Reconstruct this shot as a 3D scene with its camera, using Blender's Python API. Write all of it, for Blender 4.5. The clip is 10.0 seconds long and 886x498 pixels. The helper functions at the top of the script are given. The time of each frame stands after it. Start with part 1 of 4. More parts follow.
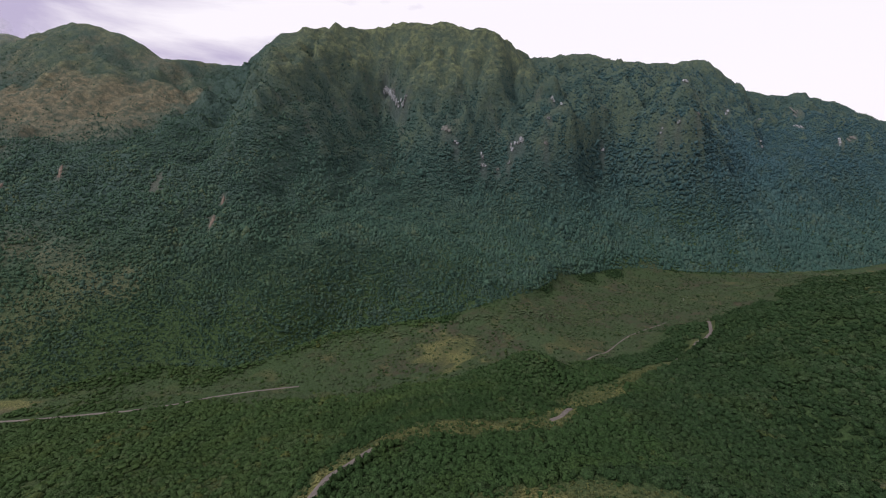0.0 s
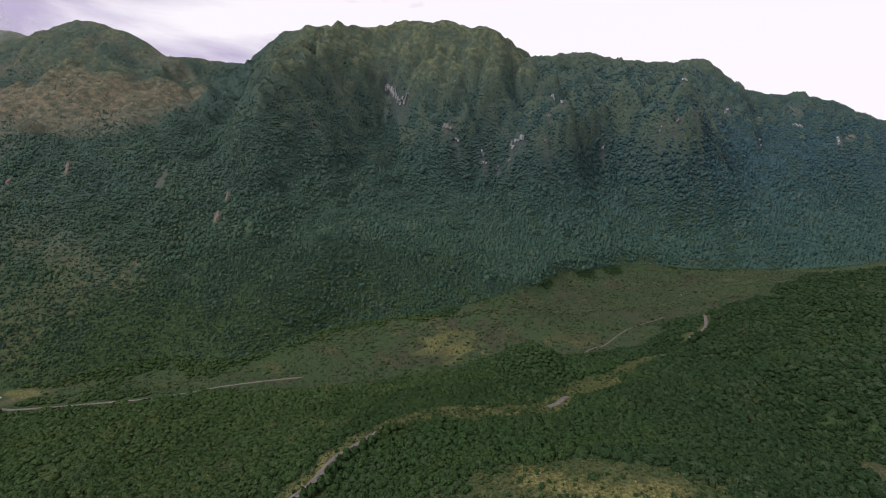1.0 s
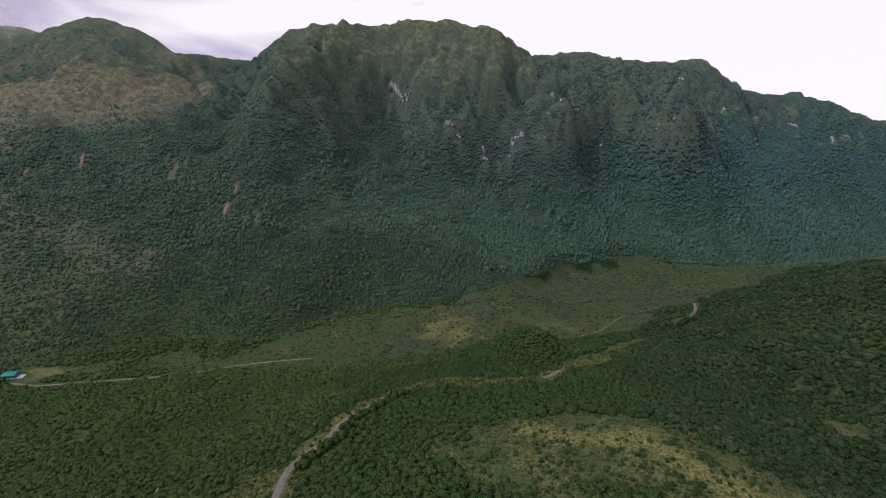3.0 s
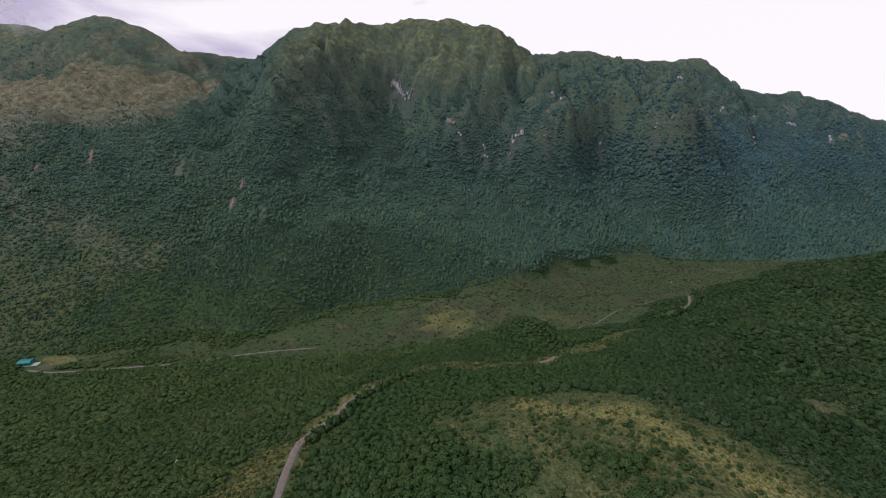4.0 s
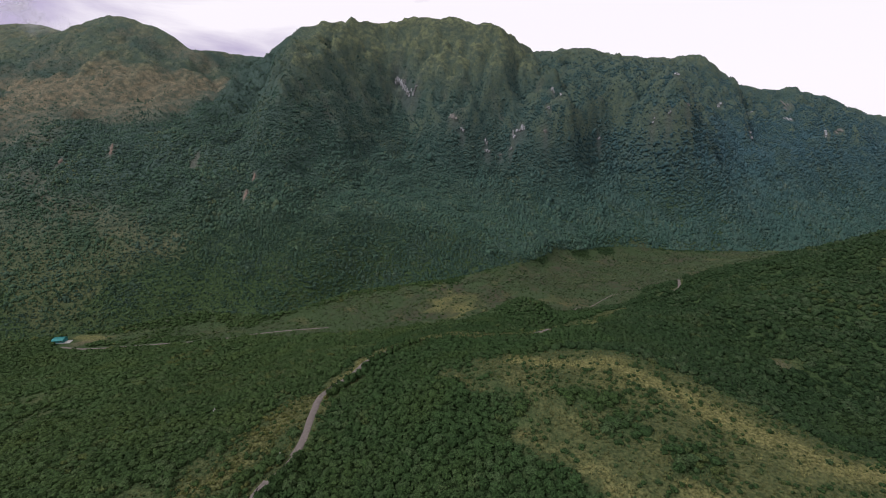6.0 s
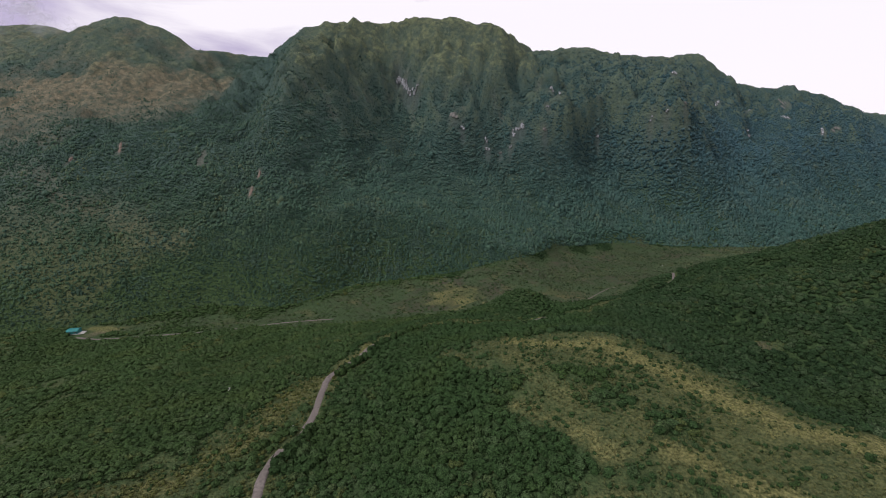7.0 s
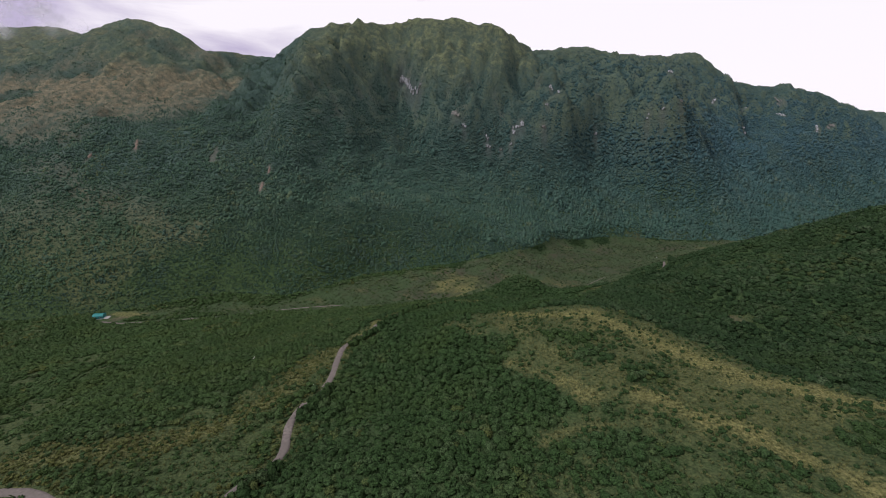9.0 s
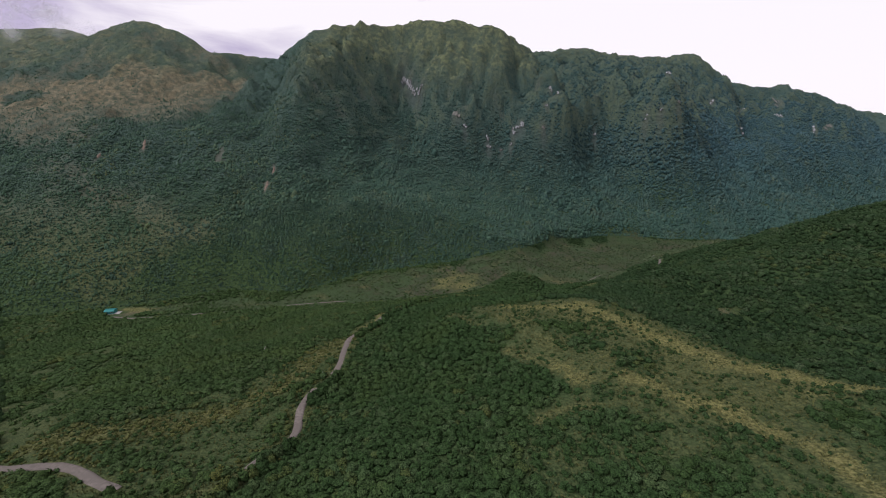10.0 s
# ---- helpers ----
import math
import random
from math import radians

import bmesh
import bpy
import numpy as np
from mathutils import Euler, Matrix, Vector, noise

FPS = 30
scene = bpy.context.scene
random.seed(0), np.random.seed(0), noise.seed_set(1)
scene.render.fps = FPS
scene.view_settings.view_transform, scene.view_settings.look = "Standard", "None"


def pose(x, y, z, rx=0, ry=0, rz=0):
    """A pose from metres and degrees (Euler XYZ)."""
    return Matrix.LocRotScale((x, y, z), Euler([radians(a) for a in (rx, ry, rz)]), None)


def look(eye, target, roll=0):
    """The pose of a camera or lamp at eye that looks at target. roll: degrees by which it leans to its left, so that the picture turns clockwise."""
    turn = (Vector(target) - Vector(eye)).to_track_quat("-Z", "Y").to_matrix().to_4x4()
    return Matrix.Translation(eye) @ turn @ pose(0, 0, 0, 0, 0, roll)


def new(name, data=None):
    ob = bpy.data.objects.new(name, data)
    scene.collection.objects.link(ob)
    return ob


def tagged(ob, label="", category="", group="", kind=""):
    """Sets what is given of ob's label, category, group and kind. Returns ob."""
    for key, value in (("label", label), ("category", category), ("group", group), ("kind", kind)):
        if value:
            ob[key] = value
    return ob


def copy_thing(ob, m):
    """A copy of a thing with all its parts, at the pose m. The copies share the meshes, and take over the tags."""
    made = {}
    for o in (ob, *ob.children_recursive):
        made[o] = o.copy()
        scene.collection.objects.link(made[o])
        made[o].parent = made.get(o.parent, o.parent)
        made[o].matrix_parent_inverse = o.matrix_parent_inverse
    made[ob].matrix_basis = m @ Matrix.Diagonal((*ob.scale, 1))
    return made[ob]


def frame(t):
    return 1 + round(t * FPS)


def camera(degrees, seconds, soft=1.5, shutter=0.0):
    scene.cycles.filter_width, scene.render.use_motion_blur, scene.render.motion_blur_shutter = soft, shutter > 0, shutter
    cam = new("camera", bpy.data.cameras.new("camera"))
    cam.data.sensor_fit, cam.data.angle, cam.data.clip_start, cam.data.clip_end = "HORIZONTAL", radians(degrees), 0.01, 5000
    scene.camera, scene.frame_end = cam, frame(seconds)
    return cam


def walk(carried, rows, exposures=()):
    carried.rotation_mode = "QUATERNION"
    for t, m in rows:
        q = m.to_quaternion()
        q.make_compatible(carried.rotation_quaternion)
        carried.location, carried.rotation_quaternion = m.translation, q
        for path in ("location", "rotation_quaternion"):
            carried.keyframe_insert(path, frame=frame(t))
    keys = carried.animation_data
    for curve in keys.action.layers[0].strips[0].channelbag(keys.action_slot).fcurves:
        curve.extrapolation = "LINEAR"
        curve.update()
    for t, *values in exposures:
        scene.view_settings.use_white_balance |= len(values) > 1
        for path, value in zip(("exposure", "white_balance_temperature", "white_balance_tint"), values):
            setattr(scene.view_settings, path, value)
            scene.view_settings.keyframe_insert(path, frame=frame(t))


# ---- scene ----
# The camera: a drone that backs away over the spur and sinks a little.
# seconds, x, y, z, yaw, pitch, roll
PATH = [
    (0, -0.21, -0.13, 199.56, -0.000, -14.000, 0.000),
    (0.5, -0.80, -4.18, 199.23, 0.009, -14.140, 0.071),
    (1, -0.88, -8.10, 198.08, 0.050, -14.215, 0.153),
    (1.5, -1.36, -12.54, 197.03, 0.041, -14.265, 0.262),
    (2, -1.85, -17.30, 195.88, 0.061, -14.278, 0.332),
    (2.5, -2.44, -22.43, 194.66, 0.034, -14.294, 0.431),
    (4, -3.35, -39.52, 190.96, 0.147, -14.449, 0.665),
    (4.5, -3.63, -45.94, 189.71, 0.229, -14.528, 0.666),
    (5, -3.90, -52.42, 188.47, 0.329, -14.618, 0.625),
    (5.5, -4.15, -59.11, 187.35, 0.433, -14.696, 0.580),
    (7, -4.17, -79.85, 184.04, 0.621, -14.805, 0.420),
    (7.5, -4.29, -86.45, 183.00, 0.703, -14.838, 0.358),
    (8, -4.32, -92.97, 181.98, 0.759, -14.845, 0.306),
    (8.5, -4.39, -99.36, 181.05, 0.811, -14.885, 0.278),
    (9, -4.38, -105.58, 180.79, 0.894, -14.905, 0.285),
    (9.5, -4.57, -111.81, 181.07, 0.960, -14.900, 0.290),
    (10, -4.85, -118.04, 181.36, 0.982, -14.893, 0.312),
]
cam = camera(93.16, 10.0, soft=1.0)
rows = []
for t, x, y, z, yaw, pitch, roll in PATH:
    a, p = radians(yaw), radians(pitch)
    ahead = Vector((-math.sin(a) * math.cos(p), math.cos(a) * math.cos(p), math.sin(p)))
    rows.append((t, look((x, y, z), Vector((x, y, z)) + ahead * 100, roll)))
walk(cam, rows)

# ---- world, sun ----
world = bpy.data.worlds.new("overcast_sky")
scene.world = world
world.use_nodes = True
wn, wl = world.node_tree.nodes, world.node_tree.links
wn.clear()


def wnode(kind, **inputs):
    n = wn.new(kind)
    for k, v in inputs.items():
        n.inputs[k.replace("_", " ")].default_value = v
    return n


SUN_EL, SUN_AZ = radians(42), radians(-114)
sky = wn.new("ShaderNodeTexSky")
sky.sky_type = "NISHITA"
sky.sun_disc = False
sky.sun_elevation, sky.sun_rotation = SUN_EL, SUN_AZ
sky.air_density, sky.dust_density = 1.0, 2.0
blue = wnode("ShaderNodeBackground", Strength=0.1)
wl.new(sky.outputs[0], blue.inputs[0])
where = wn.new("ShaderNodeTexCoord")
stretch = wn.new("ShaderNodeMapping")
stretch.inputs["Scale"].default_value = (1.0, 1.0, 3.2)
stretch.inputs["Location"].default_value = (0.35, 0.1, 0.0)
wl.new(where.outputs["Generated"], stretch.inputs[0])
billow = wnode("ShaderNodeTexNoise", Scale=2.3, Detail=7.0, Roughness=0.55, Distortion=0.35)
wl.new(stretch.outputs[0], billow.inputs["Vector"])
tone = wn.new("ShaderNodeValToRGB")
tone.color_ramp.elements[0].position, tone.color_ramp.elements[0].color = 0.36, (0.52, 0.45, 0.64, 1)
tone.color_ramp.elements[1].position, tone.color_ramp.elements[1].color = 0.56, (0.985, 0.925, 0.995, 1)
# the veil is thicker over one end of the valley
apart = wn.new("ShaderNodeSeparateXYZ")
wl.new(where.outputs["Generated"], apart.inputs[0])
thin = wn.new("ShaderNodeMath")
thin.operation, thin.inputs[1].default_value = "MULTIPLY_ADD", 0.42
wl.new(apart.outputs[0], thin.inputs[0])
wl.new(billow.outputs["Fac"], thin.inputs[2])
lift = wn.new("ShaderNodeMath")
lift.operation, lift.inputs[1].default_value = "ADD", 0.13
wl.new(thin.outputs[0], lift.inputs[0])
wl.new(lift.outputs[0], tone.inputs[0])
cloud = wnode("ShaderNodeBackground", Strength=1.06)
wl.new(tone.outputs[0], cloud.inputs[0])
both = wn.new("ShaderNodeMixShader")
both.inputs[0].default_value = 0.93
wl.new(blue.outputs[0], both.inputs[1])
wl.new(cloud.outputs[0], both.inputs[2])
wout = wn.new("ShaderNodeOutputWorld")
wl.new(both.outputs[0], wout.inputs[0])

sun = new("sun", bpy.data.lights.new("sun", "SUN"))
sun.data.energy, sun.data.angle, sun.data.color = 2.65, radians(12), (1.0, 0.985, 0.97)
sun.matrix_world = look((0, 0, 900), Vector((0, 0, 900)) - Vector((math.sin(SUN_AZ) * math.cos(SUN_EL), math.cos(SUN_AZ) * math.cos(SUN_EL), math.sin(SUN_EL))))


# ---- numbers and noise ----
def lattice(ix, iy, seed):
    h = (ix.astype(np.int64) * 374761393 + iy.astype(np.int64) * 668265263 + seed * 1442695041) & 0x7FFFFFFF
    h = ((h ^ (h >> 13)) * 1274126177) & 0x7FFFFFFF
    return ((h ^ (h >> 16)) & 0xFFFF) / 32767.5 - 1.0


def rough(x, y, size, seed=0, octaves=1):
    """Smooth noise from -1 to 1 with features of about that size in metres."""
    total, amp, norm = 0.0, 1.0, 0.0
    for o in range(octaves):
        u, v = np.asarray(x) / size * 2**o, np.asarray(y) / size * 2**o
        i, j = np.floor(u), np.floor(v)
        a, b = u - i, v - j
        a, b = a * a * a * (a * (a * 6 - 15) + 10), b * b * b * (b * (b * 6 - 15) + 10)
        s = seed * 17 + o
        low = lattice(i, j, s) * (1 - a) + lattice(i + 1, j, s) * a
        high = lattice(i, j + 1, s) * (1 - a) + lattice(i + 1, j + 1, s) * a
        total, norm, amp = total + amp * (low * (1 - b) + high * b), norm + amp, amp * 0.5
    return total / norm


def step(lo, hi, v):
    s = np.clip((np.asarray(v, float) - lo) / (hi - lo), 0, 1)
    return s * s * (3 - 2 * s)


def glide(ks, vs, q):
    """Monotone smooth curve through the knots (ks, vs), both of shape (n, ...), at q; flat beyond the ends."""
    q = np.asarray(q, float)
    ks = [np.broadcast_to(np.asarray(k, float), q.shape) for k in ks]
    vs = [np.broadcast_to(np.asarray(v, float), q.shape) for v in vs]
    n = len(ks)
    h = [ks[i + 1] - ks[i] for i in range(n - 1)]
    d = [(vs[i + 1] - vs[i]) / h[i] for i in range(n - 1)]
    m = [d[0]]
    for i in range(1, n - 1):
        w1, w2 = 2 * h[i] + h[i - 1], h[i] + 2 * h[i - 1]
        same = d[i - 1] * d[i] > 0
        safe = np.where(same, d[i - 1] * d[i], 1.0)
        m.append(np.where(same, (w1 + w2) * safe / np.where(same, w1 * d[i] + w2 * d[i - 1], 1.0), 0.0))
    m.append(d[-1])
    out = np.where(q < ks[0], vs[0], vs[-1])
    for i in range(n - 1):
        s = np.clip((q - ks[i]) / h[i], 0, 1)
        s2, s3 = s * s, s * s * s
        val = (2 * s3 - 3 * s2 + 1) * vs[i] + (s3 - 2 * s2 + s) * h[i] * m[i] + (3 * s2 - 2 * s3) * vs[i + 1] + (s3 - s2) * h[i] * m[i + 1]
        out = np.where((q >= ks[i]) & (q <= ks[i + 1]), val, out)
    return out


# ---- the lie of the land ----
# The near side: spur, hill and bench above the valley floor, heights every hundred metres or so.
NEAR_X = (-480, -340, -230, -140, -70, 0, 70, 150, 230, 330, 480)
NEAR_Y = (-130, -20, 40, 100, 160, 240, 330, 430, 560)
NEAR_Z = (
    (43, 50, 58, 67, 73, 82, 90, 100, 113, 135, 172),
    (33, 39, 54, 64, 67, 77, 83, 94, 105, 125, 164),
    (24, 30, 45, 59, 59, 74, 87, 85, 102, 126, 160),
    (14, 22, 35, 55, 61, 81, 91, 80, 100, 134, 159),
    (6, 15, 29, 42, 54, 70, 73, 81, 97, 136, 156),
    (5, 4, 15, 23, 30, 42, 47, 58, 77, 118, 148),
    (5, 5, 5, 8, 11, 16, 22, 22, 50, 78, 106),
    (5, 6, 8, 12, 16, 24, 27, 10, 11, 26, 66),
    (5, 6, 8, 12, 16, 26, 30, 18, 3, 2, 10),
)
# The mountain wall: toe, apron, foot of the cliffs, brow and crest, by stations along the valley.
WALL_X = (-1000, -850, -620, -545, -490, -400, -330, -260, -190, -100, 0, 90, 190, 320, 420, 520, 650, 780, 950, 1150, 1700)
TOE_Y = (200, 215, 230, 243, 255, 280, 302, 340, 338, 403, 418, 468, 585, 650, 630, 625, 650, 700, 790, 860, 1050)
TOE_Z = (6, 6, 5, 4, 4, 5, 8, 11, 11, 14, 23, 33, 24, 10, 5, 3, 0, 0, 0, 0, 0)
APRON_Y = (350, 360, 360, 373, 385, 398, 403, 438, 440, 474, 505, 590, 660, 700, 700, 700, 760, 834, 880, 940, 1130)
APRON_Z = (90, 88, 84, 84, 84, 79, 65, 86, 76, 71, 63, 60, 62, 54, 58, 67, 67, 85, 80, 90, 90)
FOOT_Y = (520, 510, 500, 494, 490, 500, 505, 525, 570, 655, 670, 700, 722, 775, 728, 760, 880, 920, 960, 1020, 1210)
FOOT_Z = (190, 180, 175, 167, 160, 164, 152, 152, 140, 127, 114, 107, 120, 122, 112, 142, 157, 172, 165, 160, 150)
BROW_Y = (700, 660, 640, 630, 620, 620, 625, 645, 715, 755, 745, 758, 758, 835, 760, 850, 1000, 1040, 1050, 1080, 1270)
BROW_Z = (290, 280, 270, 250, 228, 221, 220, 280, 258, 220, 236, 213, 215, 273, 241, 243, 262, 240, 238, 212, 200)
CREST_Y = (1050, 950, 800, 795, 790, 890, 840, 780, 822, 855, 860, 850, 960, 1030, 1080, 1120, 1150, 1135, 1130, 1140, 1350)
CREST_Z = (446, 410, 403, 380, 349, 351, 375, 388, 400, 410, 420, 404, 381, 397, 393, 397, 406, 329, 315, 259, 220)


# Ribs (+) and gullies (-) of the wall: height, reach to the left and right of the line, plan points downhill.
SPURS = (
    (12, 55, 55, ((-232, 745), (-218, 690), (-202, 640), (-188, 590), (-175, 545))),
    (9, 22, 60, ((-268, 784), (-290, 735), (-305, 690), (-318, 640), (-300, 590))),
    (25, 42, 14, ((-196, 815), (-208, 793), (-188, 786), (-155, 790), (-123, 785), (-101, 772))),
    (14, 24, 20, ((-242, 778), (-221, 773), (-201, 768), (-161, 758), (-135, 745), (-105, 713))),
    (17, 20, 28, ((-78, 832), (-66, 814), (-48, 781), (-31, 742))),
    (21, 45, 17, ((4, 843), (48, 836), (81, 827), (114, 808), (117, 777))),
    (28, 50, 17, ((95, 850), (125, 867), (170, 865), (194, 850), (213, 808), (222, 766), (240, 735), (262, 705))),
    (30, 60, 20, ((415, 840), (422, 806), (443, 780), (474, 780), (489, 767), (497, 752), (518, 726), (552, 698))),
    (10, 24, 18, ((295, 939), (265, 844), (267, 799), (293, 780))),
    (22, 40, 20, ((752, 1129), (712, 1029), (673, 911), (684, 823))),
    (36, 55, 18, ((905, 1085), (900, 1060), (872, 970), (886, 893), (892, 848))),
    (28, 45, 18, ((1025, 1080), (1023, 1041), (1006, 964))),
    (-40, 14, 46, ((448, 850), (464, 812), (495, 802), (511, 784), (522, 766), (546, 736), (580, 708))),
    (-7, 16, 36, ((150, 890), (200, 886), (222, 862), (239, 816), (248, 774), (266, 740), (290, 705))),
    (-34, 14, 46, ((936, 1085), (925, 1045), (904, 968), (914, 895))),
    (-24, 14, 40, ((775, 1120), (735, 1025), (697, 910), (708, 830))),
    (-18, 15, 40, ((-298, 800), (-328, 742), (-346, 690), (-355, 640), (-345, 590))),
    (-9, 20, 30, ((-240, 600), (-190, 520), (-150, 450))),
    (-11, 18, 34, ((-60, 690), (0, 610), (50, 530))),
    (-11, 20, 32, ((90, 720), (150, 650), (185, 600))),
    (-12, 20, 34, ((330, 770), (385, 715), (420, 665))),
    (-10, 22, 22, ((-115, 818), (-93, 783), (-66, 732), (-32, 654))),
    (-4, 18, 20, ((208, 932), (222, 833), (240, 772))),
    (-5, 30, 26, ((-406, 834), (-350, 703), (-322, 597), (-274, 511))),
)


def spur_height(x, y):
    """What ribs and gullies add to the wall."""
    shape = np.shape(x)
    x, y = np.ravel(x), np.ravel(y)
    x, y = x + 8 * rough(x, y, 48, 15, 3), y + 7 * rough(x, y, 40, 16, 3)
    total = np.zeros(x.shape)
    for amp, left, right, line in SPURS:
        best, side = np.full(x.shape, 1e9), np.zeros(x.shape)
        p = np.array(line, float)
        on = np.where((x > p[:, 0].min() - 150) & (x < p[:, 0].max() + 150) & (y > p[:, 1].min() - 150) & (y < p[:, 1].max() + 150))[0]
        if not len(on):
            continue
        qx, qy = x[on], y[on]
        b, sd, along = np.full(qx.shape, 1e9), np.zeros(qx.shape), np.zeros(qx.shape)
        for k, (a, c) in enumerate(zip(p[:-1], p[1:])):
            d = c - a
            s = np.clip(((qx - a[0]) * d[0] + (qy - a[1]) * d[1]) / (d @ d), 0, 1)
            dx, dy = qx - a[0] - s * d[0], qy - a[1] - s * d[1]
            r = np.hypot(dx, dy)
            near = r < b
            b = np.where(near, r, b)
            sd = np.where(near, d[0] * dy - d[1] * dx, sd)
            along = np.where(near, (k + s) / (len(p) - 1), along)
        # facing downhill, the right hand of the line is the left of one who looks up at it
        reach = np.where(sd < 0, left, right)
        total[on] += amp * np.exp(-((b / reach) ** 1.6)) * (1 - 0.9 * step(0.6, 1.0, along)) * (0.3 + 0.7 * step(0, 0.2, along))
    return total.reshape(shape)


def near_side(x, y):
    rows = [glide(NEAR_X, line, x) for line in NEAR_Z]
    return glide(NEAR_Y, rows, y)


def wall_line(x, ys):
    return glide(WALL_X, ys, x)


def mountain(x, y):
    ys = [wall_line(x, k) for k in (TOE_Y, APRON_Y, FOOT_Y, BROW_Y, CREST_Y)]
    zs = [wall_line(x, k) for k in (TOE_Z, APRON_Z, FOOT_Z, BROW_Z, CREST_Z)]
    z = glide(ys, zs, y)
    behind = np.maximum(y - ys[4], 0)
    z = z - behind * 0.45 * step(0, 80, behind) + 0.0
    return np.maximum(z, 60 * step(0, 300, behind)), ys, zs


def land(x, y):
    """Height of the ground at x, y."""
    x, y = np.asarray(x, float), np.asarray(y, float)
    wall, ys, zs = mountain(x, y)
    near = near_side(x, y)
    # far out beyond the built stretch the near side runs on as rolling hills
    w = step(-25, 15, y - ys[0])
    z = near * (1 - w) + wall * w
    up = step(10, 120, wall) * w
    # gullies and ribs run down the wall, bluffs break it up
    across = x + 0.35 * (y - 600) * np.sin(x / 260)
    across = across + 26 * rough(x, y, 60, 17, 3)
    ribs = 1 - np.abs(rough(across + 0.35 * y, y * 0.4, 62, 3, 2)) * 2.4
    below = ys[4] - y
    wall_up = step(60, 170, wall) * w * (0.25 + 0.75 * step(0, 70, below)) * (1 - 0.85 * step(200, 270, wall))
    z = z + up * (rough(x, y, 95, 5, 3) * 13 * (0.4 + 0.6 * step(0, 70, below)) + rough(x, y, 28, 6, 3) * 6 * (0.3 + 0.7 * step(0, 60, below))) + wall_up * (ribs * 6 + (0.5 - np.abs(rough(x - 0.5 * y, y * 0.4 + 0.2 * x, 34, 7, 2)) * 2) * 7)
    z = z + spur_height(x, y) * w * (0.12 + 0.88 * step(0, 60, below)) * (1 - step(0, 50, -below))
    # broken ground on the heights
    high = w * step(205, 270, wall) * (0.4 + 0.6 * step(-430, -350, x)) * (1 - step(0, 60, -below))
    lumps = (0.45 - np.abs(rough(x + 0.4 * y, y, 40, 8, 2)) * 2) * 17 + (0.4 - np.abs(rough(x - 0.5 * y, y, 24, 9, 2)) * 2) * 13
    z = z + high * (lumps * (0.2 + 0.8 * step(0, 40, below)) + rough(x, y, 13, 10, 2) * 4.5)
    # a knob on the falling ridge
    z = z + 14 * np.exp(-((x - 912) ** 2 / 420 + (y - 1125) ** 2 / 1600))
    # the small horn on the crest
    z = z + 13 * np.exp(-((x + 191) ** 2 / 60 + (y - 822) ** 2 / 120))
    # the near side rolls gently
    low = 1 - w
    z = z + low * (rough(x, y, 38, 11, 3) * 3.2 + rough(x, y, 130, 12) * 1.0 + step(110, 180, x) * (0.45 - np.abs(rough(x + y, y - x, 60, 13, 2)) * 2) * 7) * step(6, 30, z)
    # a knoll at the spur's end, a shoulder and a dip beside the road
    for cx, cy, r, dz in ((62, 276, 25, 20), (-41, 14, 26, 8), (84, 224, 24, -7)):
        z = z + dz * np.exp(-((x - cx) ** 2 + (y - cy) ** 2) / r**2)
    return z


# ---- where rock breaks out of the wall: x, y, width, height, slabs ----
OUTCROPS = ((-103, 805, 10, 18, 3), (-91, 797, 11, 20, 4), (-80, 789, 12, 16, 4), (-68, 781, 10, 11, 3), (5, 741, 12, 12, 3), (22, 732, 6, 7, 2), (67, 739, 4, 12, 2), (131, 753, 15, 9, 4), (119, 749, 7, 12, 2),
            (177, 745, 6, 9, 2), (198, 801, 5, 9, 2), (206, 786, 8, 8, 3), (185, 771, 5, 7, 2), (69, 733, 7, 7, 2), (94, 737, 4, 4, 2), (113, 737, 4, 5, 2))
FAR_OUTCROPS = ((435, 798, 14, 9, 3), (448, 790, 10, 9, 3), (408, 758, 5, 5, 2), (442, 760, 5, 5, 2), (385, 769, 4, 6, 2), (295, 798, 5, 7, 2), (759, 1069, 26, 10, 4), (647, 1006, 9, 8, 2),
                (849, 1051, 12, 22, 4), (830, 1015, 10, 12, 3), (702, 955, 10, 8, 2), (503, 774, 5, 10, 2), (862, 939, 7, 14, 2), (967, 1030, 14, 9, 3))


def clear_of_rock(x, y):
    free = np.ones(np.shape(x), bool)
    for ox, oy, wide, high, n in OUTCROPS + FAR_OUTCROPS:
        free &= ((x - ox) / (wide * 0.55 + 2)) ** 2 + ((y - oy + 4) / (high * 0.45 + 5)) ** 2 > 1
    return free


def rock_near(x, y):
    """1 on the bare rock round the outcrops."""
    g = np.zeros(np.shape(x))
    for ox, oy, wide, high, n in OUTCROPS + FAR_OUTCROPS:
        g = np.maximum(g, np.exp(-(((x - ox) / (wide * 0.6 + 4)) ** 2 + ((y - oy + 2) / (high * 0.5 + 5)) ** 2)))
    return g


# ---- ways ----
def smooth_line(points, spacing=2.0):
    """A rounded line through plan points, evenly spaced."""
    p = np.array(points, float)
    s = np.r_[0, np.cumsum(np.hypot(*np.diff(p, axis=0).T))]
    q = np.linspace(0, s[-1], int(s[-1] / spacing) + 2)
    line = np.stack([np.interp(q, s, p[:, 0]), np.interp(q, s, p[:, 1])], 1)
    for _ in range(6):
        line[1:-1] = (line[:-2] + 2 * line[1:-1] + line[2:]) / 4
    return line


